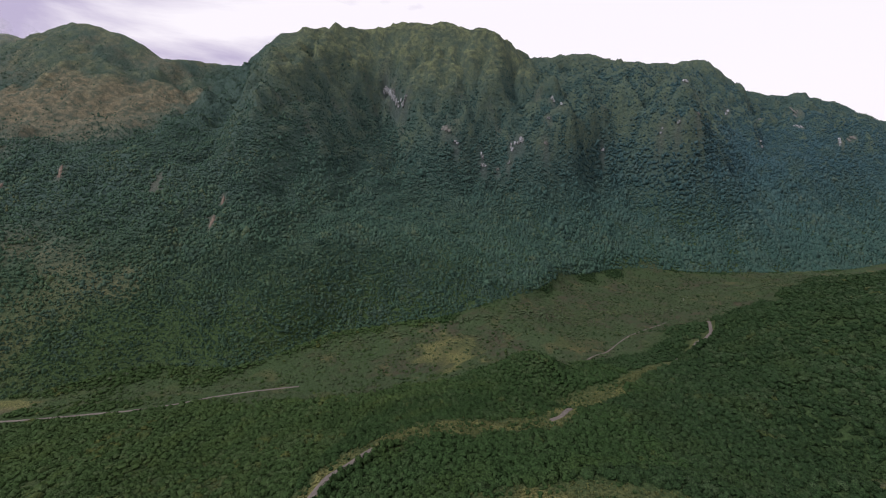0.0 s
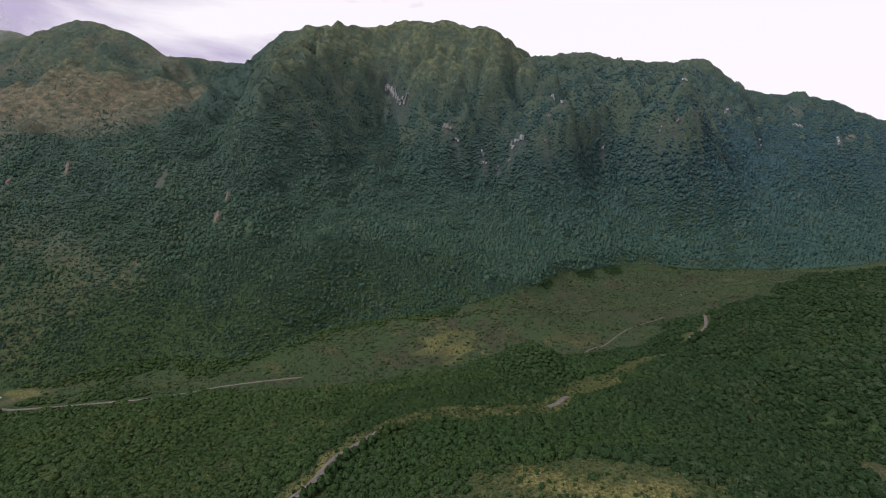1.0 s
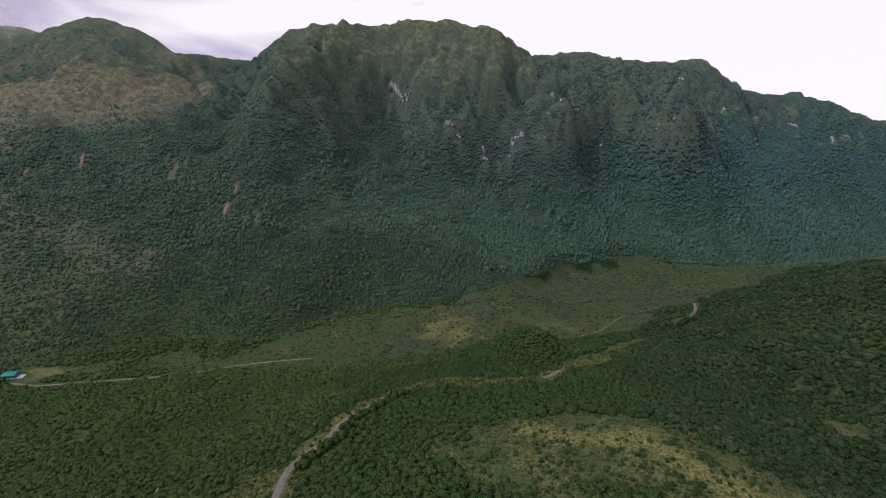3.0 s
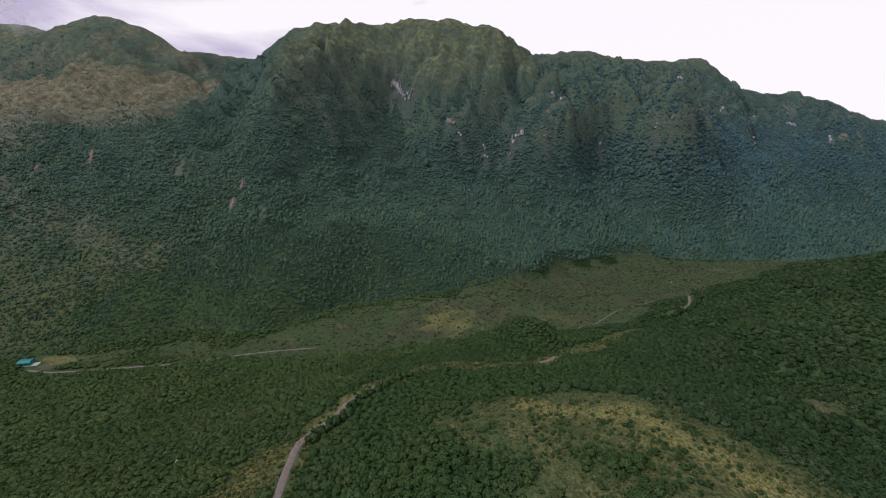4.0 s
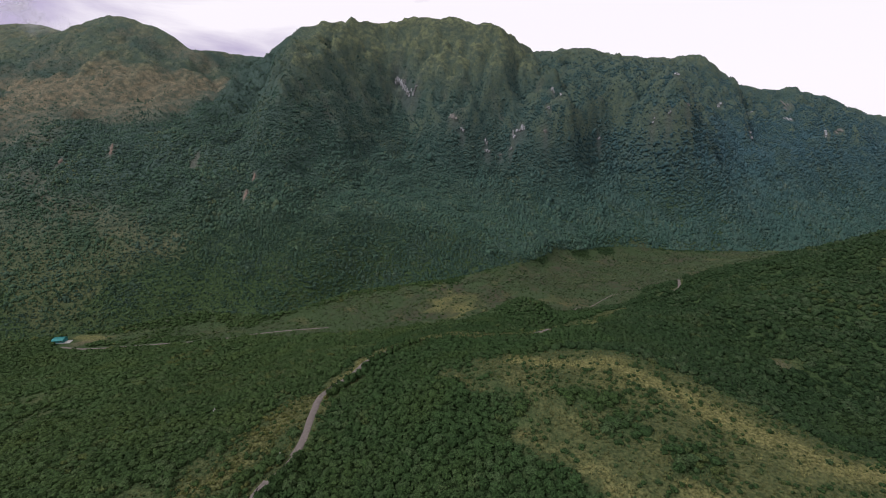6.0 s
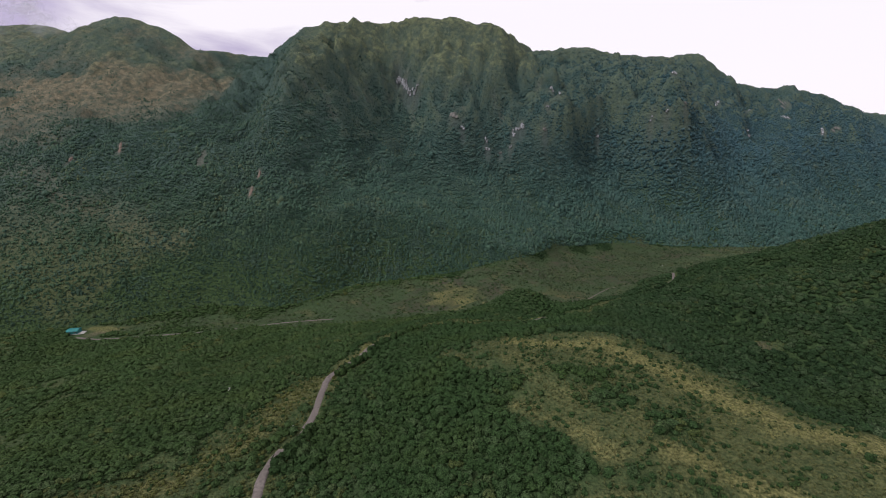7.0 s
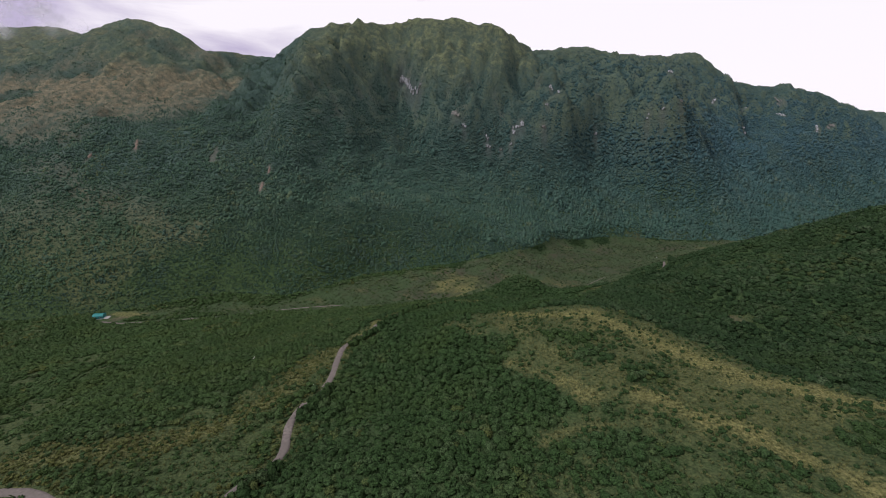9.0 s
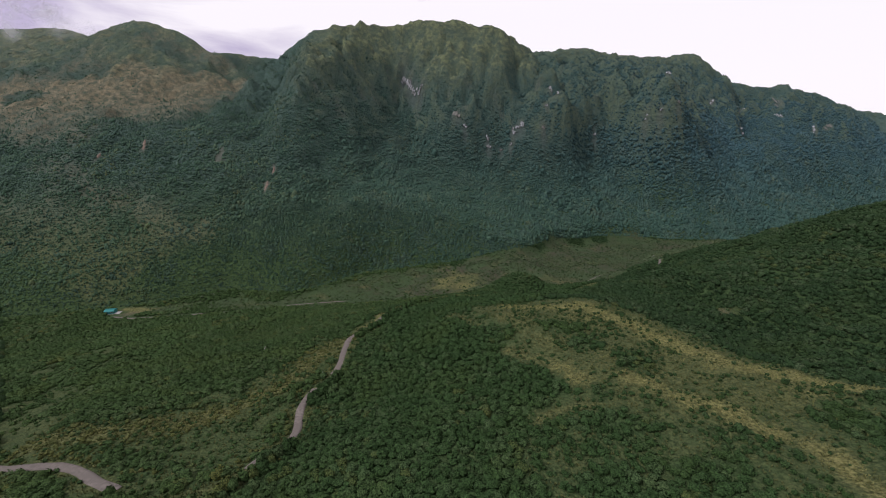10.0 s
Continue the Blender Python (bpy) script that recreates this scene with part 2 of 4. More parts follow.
ROAD = smooth_line([(-260, 40), (-230, 28), (-200, 16), (-174, 11), (-163, 12), (-153, 12), (-143, 9), (-134, 4), (-126, 0), (-119, -2), (-100, -8), (-84, -7), (-78, 0), (-76, 9), (-70, 21),
                    (-69, 33), (-73, 46), (-74, 55), (-72, 63), (-66, 75), (-64, 85), (-66, 104), (-67, 120), (-62, 129), (-54, 136), (-48, 150), (-42, 154), (-34, 160), (-27, 167),
                    (-20, 174), (-5, 177), (20, 178), (45, 180), (60, 186), (68, 199), (82, 219), (100, 233), (112, 240), (150, 262), (182, 285), (195, 297), (222, 319), (236, 348), (260, 390)])
# Gravel is left out between these points, where shrubs and grass hide it from the camera.
R = [int(np.argmin(np.hypot(ROAD[:, 0] - a, ROAD[:, 1] - c))) for a, c in ((-117, -3), (-77, 6), (-70, 25), (-65, 125), (-50, 147), (-30, 164), (54, 183), (72, 206), (170, 276), (-72, 64), (-66, 77))]
OPEN_ROAD = np.concatenate([ROAD[: R[0]], ROAD[R[1] : R[5]], ROAD[R[6] : R[7]], ROAD[R[8] :]])
TRACK = smooth_line([(-345, 268), (-321, 264), (-273, 266), (-229, 268), (-200, 275), (-179, 284), (-152, 291), (-115, 298)])
FOOTWAY = smooth_line([(120, 318), (132, 329), (152, 348), (170, 366), (205, 395), (240, 418)])
STREAM = smooth_line([(-480, 268), (-420, 290), (-360, 300), (-300, 318), (-240, 330), (-190, 352), (-130, 372), (-70, 380), (-20, 398), (40, 402), (90, 415), (150, 440), (210, 458),
                      (262, 452), (288, 468), (293, 490), (320, 512), (352, 515), (383, 530), (430, 545), (480, 590), (560, 620), (680, 640), (800, 700)], 3.0)


def near_line(x, y, line, reach):
    """Distance to a line, for points nearer than reach (else reach)."""
    x, y = np.asarray(x, float).ravel(), np.asarray(y, float).ravel()
    out = np.full(x.shape, float(reach))
    close = np.where((x > line[:, 0].min() - reach) & (x < line[:, 0].max() + reach) & (y > line[:, 1].min() - reach) & (y < line[:, 1].max() + reach))[0]
    for part_ in np.array_split(close, max(1, len(close) // 4000)):
        d = np.hypot(x[part_, None] - line[None, :, 0], y[part_, None] - line[None, :, 1]).min(1)
        out[part_] = np.minimum(d, reach)
    return out


def blob(x, y, cx, cy, rx, ry, turn=0.0, ragged=0.35, seed=1):
    """1 inside an uneven oval patch, 0 outside."""
    c, s = math.cos(radians(turn)), math.sin(radians(turn))
    u, v = ((x - cx) * c + (y - cy) * s) / rx, (-(x - cx) * s + (y - cy) * c) / ry
    return 1 - step(0.85, 1.15, np.sqrt(u * u + v * v) + ragged * rough(x, y, max(6.0, (rx + ry) / 5), seed, 3))


# The grassy crown of the spur lies between these two edges; its crests carry the palest grass.
SPUR_Y = (-60, -20, 10, 25, 34, 54, 73, 90, 107, 128)
SPUR_LEFT = (96, 82, 66, 53, 44, 33, 26, 16, 4, 20)
SPUR_RIGHT = (250, 205, 180, 166, 158, 138, 124, 104, 80, 48)
CRESTS = [(smooth_line(p), a, b, v) for p, a, b, v in (
    (((30, 118), (42, 106), (60, 101), (71, 99), (84, 84), (100, 67), (113, 53), (123, 43), (144, 37), (162, 27), (190, 8)), 3, 12, 1.0),
    (((23, 63), (37, 51), (45, 43), (49, 33)), 0.5, 7, 0.9),
    (((70, 34), (81, 26), (94, 15), (103, 7), (110, -2), (111, -14), (113, -26)), 2, 10, 1.0),
    (((-4, 108), (4, 99), (11, 90)), 0, 6, 0.8),
    (((28, 17), (38, 20), (47, 20), (57, 18)), 0, 6, 0.75),
    (((52, 100), (62, 88), (78, 72), (92, 58), (108, 40)), 0, 9, 0.8))]


BAND = smooth_line([(-175, 26), (-150, 30), (-125, 35), (-105, 50), (-92, 70), (-82, 92), (-76, 112)])


def tussock(x, y):
    """Where straw-coloured bunch grass covers the spur, the verges and the hut's yard."""
    x, y = np.asarray(x, float), np.asarray(y, float)
    left, right = np.interp(y, SPUR_Y, SPUR_LEFT), np.interp(y, SPUR_Y, SPUR_RIGHT)
    ends = step(-2, 12, 128 - y) * step(-75, -50, y)
    g = step(-5, 7, x - left + 9 * rough(x, y, 13, 21, 3)) * step(-5, 4, right - x + 6 * rough(x, y, 12, 22, 2)) * ends
    # green gains on grass low down and in the hollows of the spur
    g = g * (0.64 + 0.2 * rough(x, y, 22, 23, 3)) * (0.66 + 0.34 * step(0, 40, y + 0.25 * x - 15))
    for cx, cy, rx, ry, turn in ((48, 77, 12, 6, -20), (92, 8, 24, 5, -52), (70, 0, 22, 6, -45), (135, 8, 14, 7, -30), (150, 18, 9, 6, 0), (74, 46, 7, 5, 0), (58, 60, 9, 4, -30), (120, -20, 18, 7, -40), (128, 2, 12, 6, -40), (124, -14, 12, 5, -50)):
        g = g * (1 - 0.75 * blob(x, y, cx, cy, rx, ry, turn, 0.9, 29))
    g = np.maximum(g, 0.42 * blob(x, y, 62, -6, 62, 24, -12, 0.9, 24) * step(-0.15, 0.25, rough(x, y, 14, 36, 3)))
    for k, (line, a, b, v) in enumerate(CRESTS):
        d = near_line(x, y, line, 25).reshape(np.shape(x))
        g = np.maximum(g, (1 - step(a, b, d + 0.45 * b * rough(x, y, 9, 46 + k, 3))) * v * step(-6, 2, right - x))
    g = np.maximum(g, 0.6 * blob(x, y, 88, 232, 22, 8, 30, 0.4, 23))
    g = np.maximum(g, 0.5 * blob(x, y, 160, 121, 6, 9, 20, 0.7, 36))
    # thin brown openings in the shrubs of the bench
    g = np.maximum(g, 0.5 * step(0.0, 0.4, rough(x, y, 24, 38, 4)) * step(-330, -270, x) * (1 - step(-100, -78, x)) * step(0, 30, y) * (1 - step(160, 225, y)))
    d = near_line(x, y, ROAD, 30).reshape(np.shape(x))
    g = np.maximum(g, (1 - step(2.5, 8, d + 5 * rough(x, y, 9, 25, 2))) * 0.66)
    d = near_line(x, y, ROAD[R[3] - 8:R[7] + 24], 30).reshape(np.shape(x))
    g = np.maximum(g, (1 - step(5, 12, d + 6 * rough(x, y, 9, 48, 2))) * (0.78 + 0.2 * rough(x, y, 8, 47, 2)))
    g = np.maximum(g, 0.32 * blob(x, y, -104, 32, 28, 34, -25, 0.8, 40))
    g = np.maximum(g, 0.8 * (1 - step(2, 14, near_line(x, y, BAND, 30).reshape(np.shape(x)) + 6 * rough(x, y, 9, 26, 3))))
    g = np.maximum(g, (0.74 + 0.2 * rough(x, y, 9, 50, 2)) * blob(x, y, 6, 345, 30, 32, 0, 0.7, 33))
    g = np.maximum(g, 0.55 * blob(x, y, 122, 360, 24, 14, 20, 0.6, 34))
    return np.maximum(g, 0.85 * blob(x, y, -330, 284, 20, 8, 0, 0.5, 27))


def lie(x, y):
    """Steepness of the ground, and how far it is hollowed out (+) or humped (-), in metres."""
    e, w, n, s = land(x + 10, y), land(x - 10, y), land(x, y + 10), land(x, y - 10)
    return np.hypot(e - w, n - s) / 20, (e + w + n + s) / 4 - land(x, y)


def marsh(x, y, z):
    """The open valley floor: low brown scrub and sedge."""
    toe = wall_line(x, TOE_Y)
    floor_ = 1 - step(22, 36, z)
    edge = step(-12, 40, toe - y + 34 * rough(x, y, 34, 31, 4))
    back = step(215, 300, y + 0.05 * x + 26 * rough(x, y, 60, 32, 2))
    bench = step(2, 12, 296 + 26 * np.sin(x / 90) - y + 16 * rough(x, y, 30, 30, 3)) * step(-230, -180, x) * step(10, 16, z)
    return floor_ * edge * back * (1 - bench) * (0.5 + 0.5 * step(-180, -40, x + 90 * rough(x, y, 70, 35, 3)))


GOLD_X = (-800, -708, -670, -602, -531, -452, -400)
GOLD_TOP = (620, 648, 667, 687, 723, 737, 790)
GOLD_LOW = (450, 468, 476, 494, 520, 590, 715)
THIN_RIB = smooth_line([(-548, 462), (-513, 444), (-475, 420), (-428, 414), (-378, 404), (-325, 398)])


def golden(x, y):
    """Dry grass on the high slope below the dome."""
    x, y = np.asarray(x, float), np.asarray(y, float)
    top, low = np.interp(x, GOLD_X, GOLD_TOP), np.interp(x, GOLD_X, GOLD_LOW)
    wave = rough(x, y, 42, 41, 4)
    g = step(-20, 22, y - low + 45 * wave) * step(-16, 16, top - y + 30 * wave) * step(0, 40, -385 - x + 40 * wave)
    g = g * (0.5 + 0.42 * step(10, 110, y - low + 30 * rough(x, y, 30, 42, 3)))
    g = g * (1 - 0.8 * blob(x, y, -712, 600, 34, 22, 0, 0.6, 56))
    # drier, browner grass on the dome above
    g = np.maximum(g, 0.5 * step(-5, 25, y - top + 20 * wave) * (1 - step(-450, -415, x)) * step(-0.5, 0.3, rough(x, y, 30, 43, 3)))
    # a rib of thin grass runs down to the valley
    d = near_line(x, y, THIN_RIB, 60).reshape(np.shape(x))
    g = np.maximum(g, 0.34 * (1 - step(4, 30, d + 16 * rough(x, y, 22, 45, 3))))
    return np.maximum(g, 0.24 * blob(x, y, -445, 352, 125, 48, -15, 0.9, 49))


def heights_grass(x, y, z):
    """Short green grass on the broad summit and thin on the steep upper wall."""
    top = step(255, 350, z + 55 * rough(x, y, 45, 51, 3)) * step(-300, -240, x) * (1 - step(130, 240, x))
    ridge = step(340, 385, z + 18 * rough(x, y, 40, 52, 2)) * step(150, 250, x) * 0.6
    dome = step(280, 310, z + 30 * rough(x, y, 35, 53, 3)) * (1 - step(-440, -400, x)) * 0.55
    for cx, cy, rx, ry in ((-535, 752, 42, 16), (-490, 776, 26, 14), (-706, 716, 22, 40), (-655, 690, 40, 10), (-420, 800, 50, 22), (-600, 765, 20, 12)):
        dome = dome * (1 - 0.9 * blob(x, y, cx, cy, rx, ry, 0, 0.5, 54))
    return np.maximum(np.maximum(top, ridge), dome)


def upland(x, y, z):
    """Grass of the heights and of bare ribs: it holds on humps and leaves steep or hollow ground to shrubs."""
    steep, hollow = np.zeros(np.shape(x)), np.zeros(np.shape(x))
    up = np.where((z > 125) & (y > 200))[0]
    steep[up], hollow[up] = lie(x[up], y[up])
    hump = step(-1.4, 1.6, -hollow + 1.2 * rough(x, y, 16, 55, 3))
    g = heights_grass(x, y, z) * (0.62 + 0.38 * hump) * (1 - 0.35 * step(1.6, 2.8, steep))
    rib = step(1.2, 3.6, -hollow) * step(130, 200, z) * step(-330, -260, x) * 0.42
    return np.maximum(g, rib), hollow


def bluff(x, y, z):
    """Steep thinly grown cliffs under the brow."""
    band = step(185, 215, z + 20 * rough(x, y, 45, 61, 2)) * (1 - step(300, 340, z)) * step(-300, -240, x) * (1 - step(600, 700, x))
    return 0.8 * band * step(0.0, 0.5, rough(x + 0.3 * y, y, 22, 62, 4))


def bare(x, y):
    """Bare earth: landslips on the wall, the hut's yard, a clearing."""
    g = np.zeros(np.shape(x))
    for cx, cy, rx, ry, seed in ((-448, 498, 5, 9, 64), (-499, 475, 4, 8, 65), (-346, 508, 7, 18, 66), (-265, 503, 4, 12, 67), (-268, 479, 6, 11, 68), (-333, 276, 13, 5, 69), (160, 121, 6, 8, 70)):
        g = np.maximum(g, 0.5 * blob(x, y, cx, cy, rx, ry, 12, 0.55, seed))
    return g


# ---- helpers for things ----
def part(name, bm, material, parent=None, label=""):
    me = bpy.data.meshes.new(name)
    bm.to_mesh(me)
    bm.free()
    me.materials.append(material)
    ob = new(name, me)
    ob.parent = parent
    return tagged(ob, label)


def sheet(name, co, faces, material, smooth=False):
    """A mesh from arrays of corners and of equal-sided faces."""
    co, faces = np.asarray(co, np.float32), np.asarray(faces, np.int32)
    me = bpy.data.meshes.new(name)
    k = faces.shape[1]
    me.vertices.add(len(co))
    me.vertices.foreach_set("co", co.ravel())
    me.loops.add(faces.size)
    me.loops.foreach_set("vertex_index", faces.ravel())
    me.polygons.add(len(faces))
    me.polygons.foreach_set("loop_start", np.arange(0, faces.size, k, dtype=np.int32))
    me.update(calc_edges=True)
    me.polygons.foreach_set("use_smooth", np.full(len(faces), smooth))
    me.materials.append(material)
    return me


def node_material(name):
    m = bpy.data.materials.new(name)
    m.use_nodes = True
    t = m.node_tree
    return m, t.nodes, t.links, t.nodes["Principled BSDF"]


def mix_colour(nodes, links, fac, a, b):
    """A node that mixes colours or outputs a and b by fac (an output or a number)."""
    n = nodes.new("ShaderNodeMix")
    n.data_type = "RGBA"
    for socket, v in ((n.inputs[0], fac), (n.inputs[6], a), (n.inputs[7], b)):
        if isinstance(v, bpy.types.NodeSocket):
            links.new(v, socket)
        else:
            socket.default_value = v if isinstance(v, (int, float)) else (*v, 1)
    return n.outputs[2]


def noise_out(nodes, links, scale, detail=4.0, spot=None, low=0.35, high=0.65):
    """Noise in world metres, as a value stretched from 0 to 1."""
    if spot is None:
        spot = nodes.new("ShaderNodeNewGeometry").outputs["Position"]
    n = nodes.new("ShaderNodeTexNoise")
    n.inputs["Scale"].default_value, n.inputs["Detail"].default_value = scale, detail
    links.new(spot, n.inputs["Vector"])
    r = nodes.new("ShaderNodeMapRange")
    r.inputs["From Min"].default_value, r.inputs["From Max"].default_value = low, high
    links.new(n.outputs["Fac"], r.inputs["Value"])
    return r.outputs[0]


def bump(nodes, links, bsdf, height, strength, distance):
    b = nodes.new("ShaderNodeBump")
    b.inputs["Strength"].default_value, b.inputs["Distance"].default_value = strength, distance
    links.new(height, b.inputs["Height"])
    links.new(b.outputs[0], bsdf.inputs["Normal"])


# ---- materials ----
def ground_material():
    m, n, l, b = node_material("ground_cover")
    att = n.new("ShaderNodeAttribute")
    att.attribute_name = "cover"
    sep = n.new("ShaderNodeSeparateColor")
    l.new(att.outputs["Color"], sep.inputs[0])
    att2 = n.new("ShaderNodeAttribute")
    att2.attribute_name = "soil"
    sep2 = n.new("ShaderNodeSeparateColor")
    l.new(att2.outputs["Color"], sep2.inputs[0])
    fine, mid, wide = noise_out(n, l, 0.9, 6), noise_out(n, l, 0.12, 5), noise_out(n, l, 0.02, 4)
    under = mix_colour(n, l, fine, (0.038, 0.064, 0.046), (0.076, 0.114, 0.084))
    cells = n.new("ShaderNodeTexVoronoi")
    cells.inputs["Scale"].default_value = 0.24
    cells.feature = "SMOOTH_F1"
    l.new(n.new("ShaderNodeNewGeometry").outputs["Position"], cells.inputs["Vector"])
    under = mix_colour(n, l, wide, under, mix_colour(n, l, mid, (0.036, 0.064, 0.048), (0.070, 0.106, 0.078)))
    slope = mix_colour(n, l, fine, (0.026, 0.046, 0.018), (0.050, 0.084, 0.032))
    # up the wall the floor colour turns paler and bluer, standing in for haze
    under = mix_colour(n, l, att.outputs["Alpha"], slope, under)
    straw = mix_colour(n, l, fine, (0.044, 0.056, 0.022), (0.135, 0.130, 0.056))
    olive = mix_colour(n, l, fine, (0.034, 0.050, 0.020), (0.074, 0.084, 0.036))
    straw = mix_colour(n, l, mid, straw, olive)
    ripe = n.new("ShaderNodeMapRange")
    ripe.inputs["From Min"].default_value, ripe.inputs["From Max"].default_value = 0.55, 0.95
    l.new(sep.outputs[0], ripe.inputs["Value"])
    straw = mix_colour(n, l, ripe.outputs[0], straw, mix_colour(n, l, fine, (0.062, 0.070, 0.026), (0.225, 0.212, 0.086)))
    bog = mix_colour(n, l, fine, (0.030, 0.048, 0.026), (0.056, 0.074, 0.040))
    bog = mix_colour(n, l, mid, bog, (0.060, 0.056, 0.036))
    bog = mix_colour(n, l, noise_out(n, l, 0.03, 6, None, 0.44, 0.6), mix_colour(n, l, fine, (0.030, 0.052, 0.024), (0.060, 0.086, 0.040)), bog)
    bog = mix_colour(n, l, noise_out(n, l, 0.045, 6, None, 0.56, 0.7), bog, mix_colour(n, l, fine, (0.060, 0.062, 0.030), (0.120, 0.112, 0.054)))
    dry = mix_colour(n, l, fine, (0.100, 0.086, 0.046), (0.285, 0.225, 0.128))
    dry = mix_colour(n, l, mid, dry, mix_colour(n, l, fine, (0.050, 0.060, 0.038), (0.110, 0.112, 0.068)))
    green = mix_colour(n, l, fine, (0.072, 0.090, 0.042), (0.205, 0.218, 0.102))
    green = mix_colour(n, l, mid, green, mix_colour(n, l, fine, (0.034, 0.052, 0.036), (0.080, 0.092, 0.058)))
    stone = mix_colour(n, l, fine, (0.05, 0.052, 0.046), (0.12, 0.115, 0.10))
    earth = mix_colour(n, l, fine, (0.075, 0.068, 0.044), (0.15, 0.125, 0.088))
    c = mix_colour(n, l, sep.outputs[1], under, bog)
    c = mix_colour(n, l, sep.outputs[0], c, straw)
    c = mix_colour(n, l, sep.outputs[2], c, dry)
    c = mix_colour(n, l, sep2.outputs[0], c, green)
    c = mix_colour(n, l, sep2.outputs[1], c, stone)
    c = mix_colour(n, l, sep2.outputs[2], c, earth)
    haze_tint = n.new("ShaderNodeMix")
    haze_tint.data_type, haze_tint.blend_type = "RGBA", "MULTIPLY"
    # haze painted into the base colour: the high wall is tinted bluer
    l.new(att.outputs["Alpha"], haze_tint.inputs[0])
    l.new(c, haze_tint.inputs[6])
    haze_tint.inputs[7].default_value = (0.97, 1.0, 1.16, 1)
    l.new(haze_tint.outputs[2], b.inputs["Base Color"])
    b.inputs["Roughness"].default_value = 0.95
    b.inputs["Specular IOR Level"].default_value = 0.1
    # tussocks and low canopy: rounded humps with fine roughness on them
    hump = n.new("ShaderNodeMath")
    hump.operation, hump.inputs[1].default_value = "MULTIPLY_ADD", -1.6
    l.new(cells.outputs["Distance"], hump.inputs[0])
    l.new(noise_out(n, l, 1.0, 8, None, 0.2, 0.8), hump.inputs[2])
    bump(n, l, b, hump.outputs[0], 1.0, 1.2)
    return m


def leaf_material(name, dark, mid_, pale, odd, low=None, haze_tint=1.0):
    m, n, l, b = node_material(name)
    dark, mid_, pale, odd = ((r_, g_, haze_tint * b_) for r_, g_, b_ in (dark, mid_, pale, odd))
    own = n.new("ShaderNodeAttribute")
    own.attribute_name = "tint"
    one = own.outputs["Fac"]
    ramp = n.new("ShaderNodeValToRGB")
    e = ramp.color_ramp.elements
    e[0].position, e[0].color = 0.0, (*dark, 1)
    e[1].position, e[1].color = 1.0, (*odd, 1)
    for pos, col in ((0.28, mid_), (0.6, tuple(1.25 * v for v in mid_)), (0.9, pale)):
        k = e.new(pos)
        k.color = (*col, 1)
    l.new(one, ramp.inputs[0])
    stand = noise_out(n, l, 0.025, 4)
    c = mix_colour(n, l, stand, ramp.outputs[0], mix_colour(n, l, 0.5, ramp.outputs[0], tuple(1.15 * v for v in mid_)))
    c = mix_colour(n, l, noise_out(n, l, 0.009, 5, None, 0.42, 0.68), c, mix_colour(n, l, 0.55, c, tuple(1.45 * v for v in mid_)))
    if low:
        # the haze blue painted into the leaves fades to green lower down
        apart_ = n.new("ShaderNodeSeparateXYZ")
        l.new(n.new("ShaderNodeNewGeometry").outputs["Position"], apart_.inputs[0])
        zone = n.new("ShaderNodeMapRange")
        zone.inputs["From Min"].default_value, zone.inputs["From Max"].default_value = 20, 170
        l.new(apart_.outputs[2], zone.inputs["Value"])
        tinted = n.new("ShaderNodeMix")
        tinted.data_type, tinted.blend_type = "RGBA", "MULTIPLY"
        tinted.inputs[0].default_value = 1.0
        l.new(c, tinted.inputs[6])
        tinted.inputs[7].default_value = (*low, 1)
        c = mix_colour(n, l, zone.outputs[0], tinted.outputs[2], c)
        # distance haze put into the leaf colour: bluer towards the wall's far end
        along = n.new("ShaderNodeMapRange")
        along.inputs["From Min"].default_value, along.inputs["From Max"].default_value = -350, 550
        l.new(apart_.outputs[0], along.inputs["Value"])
        hazed = n.new("ShaderNodeMix")
        hazed.data_type, hazed.blend_type = "RGBA", "MULTIPLY"
        hazed.inputs[0].default_value = 1.0
        l.new(c, hazed.inputs[6])
        l.new(mix_colour(n, l, along.outputs[0], (1.10, 1.06, 0.72), (0.93, 1.03, 1.34)), hazed.inputs[7])
        c = hazed.outputs[2]
    # stands of an olive kind
    c = mix_colour(n, l, noise_out(n, l, 0.035, 5, None, 0.5, 0.68), c, mix_colour(n, l, 0.5, c, (1.75 * mid_[0], 1.4 * mid_[1], 1.15 * mid_[2])))
    speck = noise_out(n, l, 2.2, 3)
    c = mix_colour(n, l, speck, tuple(0.55 * v for v in dark), c)
    l.new(c, b.inputs["Base Color"])
    b.inputs["Roughness"].default_value = 0.75
    b.inputs["Specular IOR Level"].default_value = 0.06
    bump(n, l, b, noise_out(n, l, 1.6, 4, None, 0.2, 0.8), 0.8, 0.5)
    return m


GROUND = ground_material()
LEAF = leaf_material("shrub_leaves", (0.019, 0.041, 0.014), (0.032, 0.062, 0.021), (0.074, 0.108, 0.050), (0.100, 0.112, 0.036))
BENCH_LEAF = leaf_material("bench_shrub_leaves", (0.025, 0.049, 0.017), (0.043, 0.076, 0.025), (0.090, 0.122, 0.056), (0.120, 0.122, 0.036))
# far forest leaves: haze is put into the colours, paler and bluer than near ones
HAZE_WOOD_LEAF = leaf_material("hazed_forest_leaves", (0.028, 0.057, 0.052), (0.048, 0.091, 0.073), (0.108, 0.158, 0.116), (0.128, 0.145, 0.076), (1.0, 0.99, 0.66), 1.13)
# a darker copy of the shrub leaves, painting in the hillside's shade
SHADE_LEAF = leaf_material("shaded_shrub_leaves", (0.016, 0.035, 0.014), (0.028, 0.054, 0.021), (0.076, 0.106, 0.054), (0.094, 0.104, 0.034))
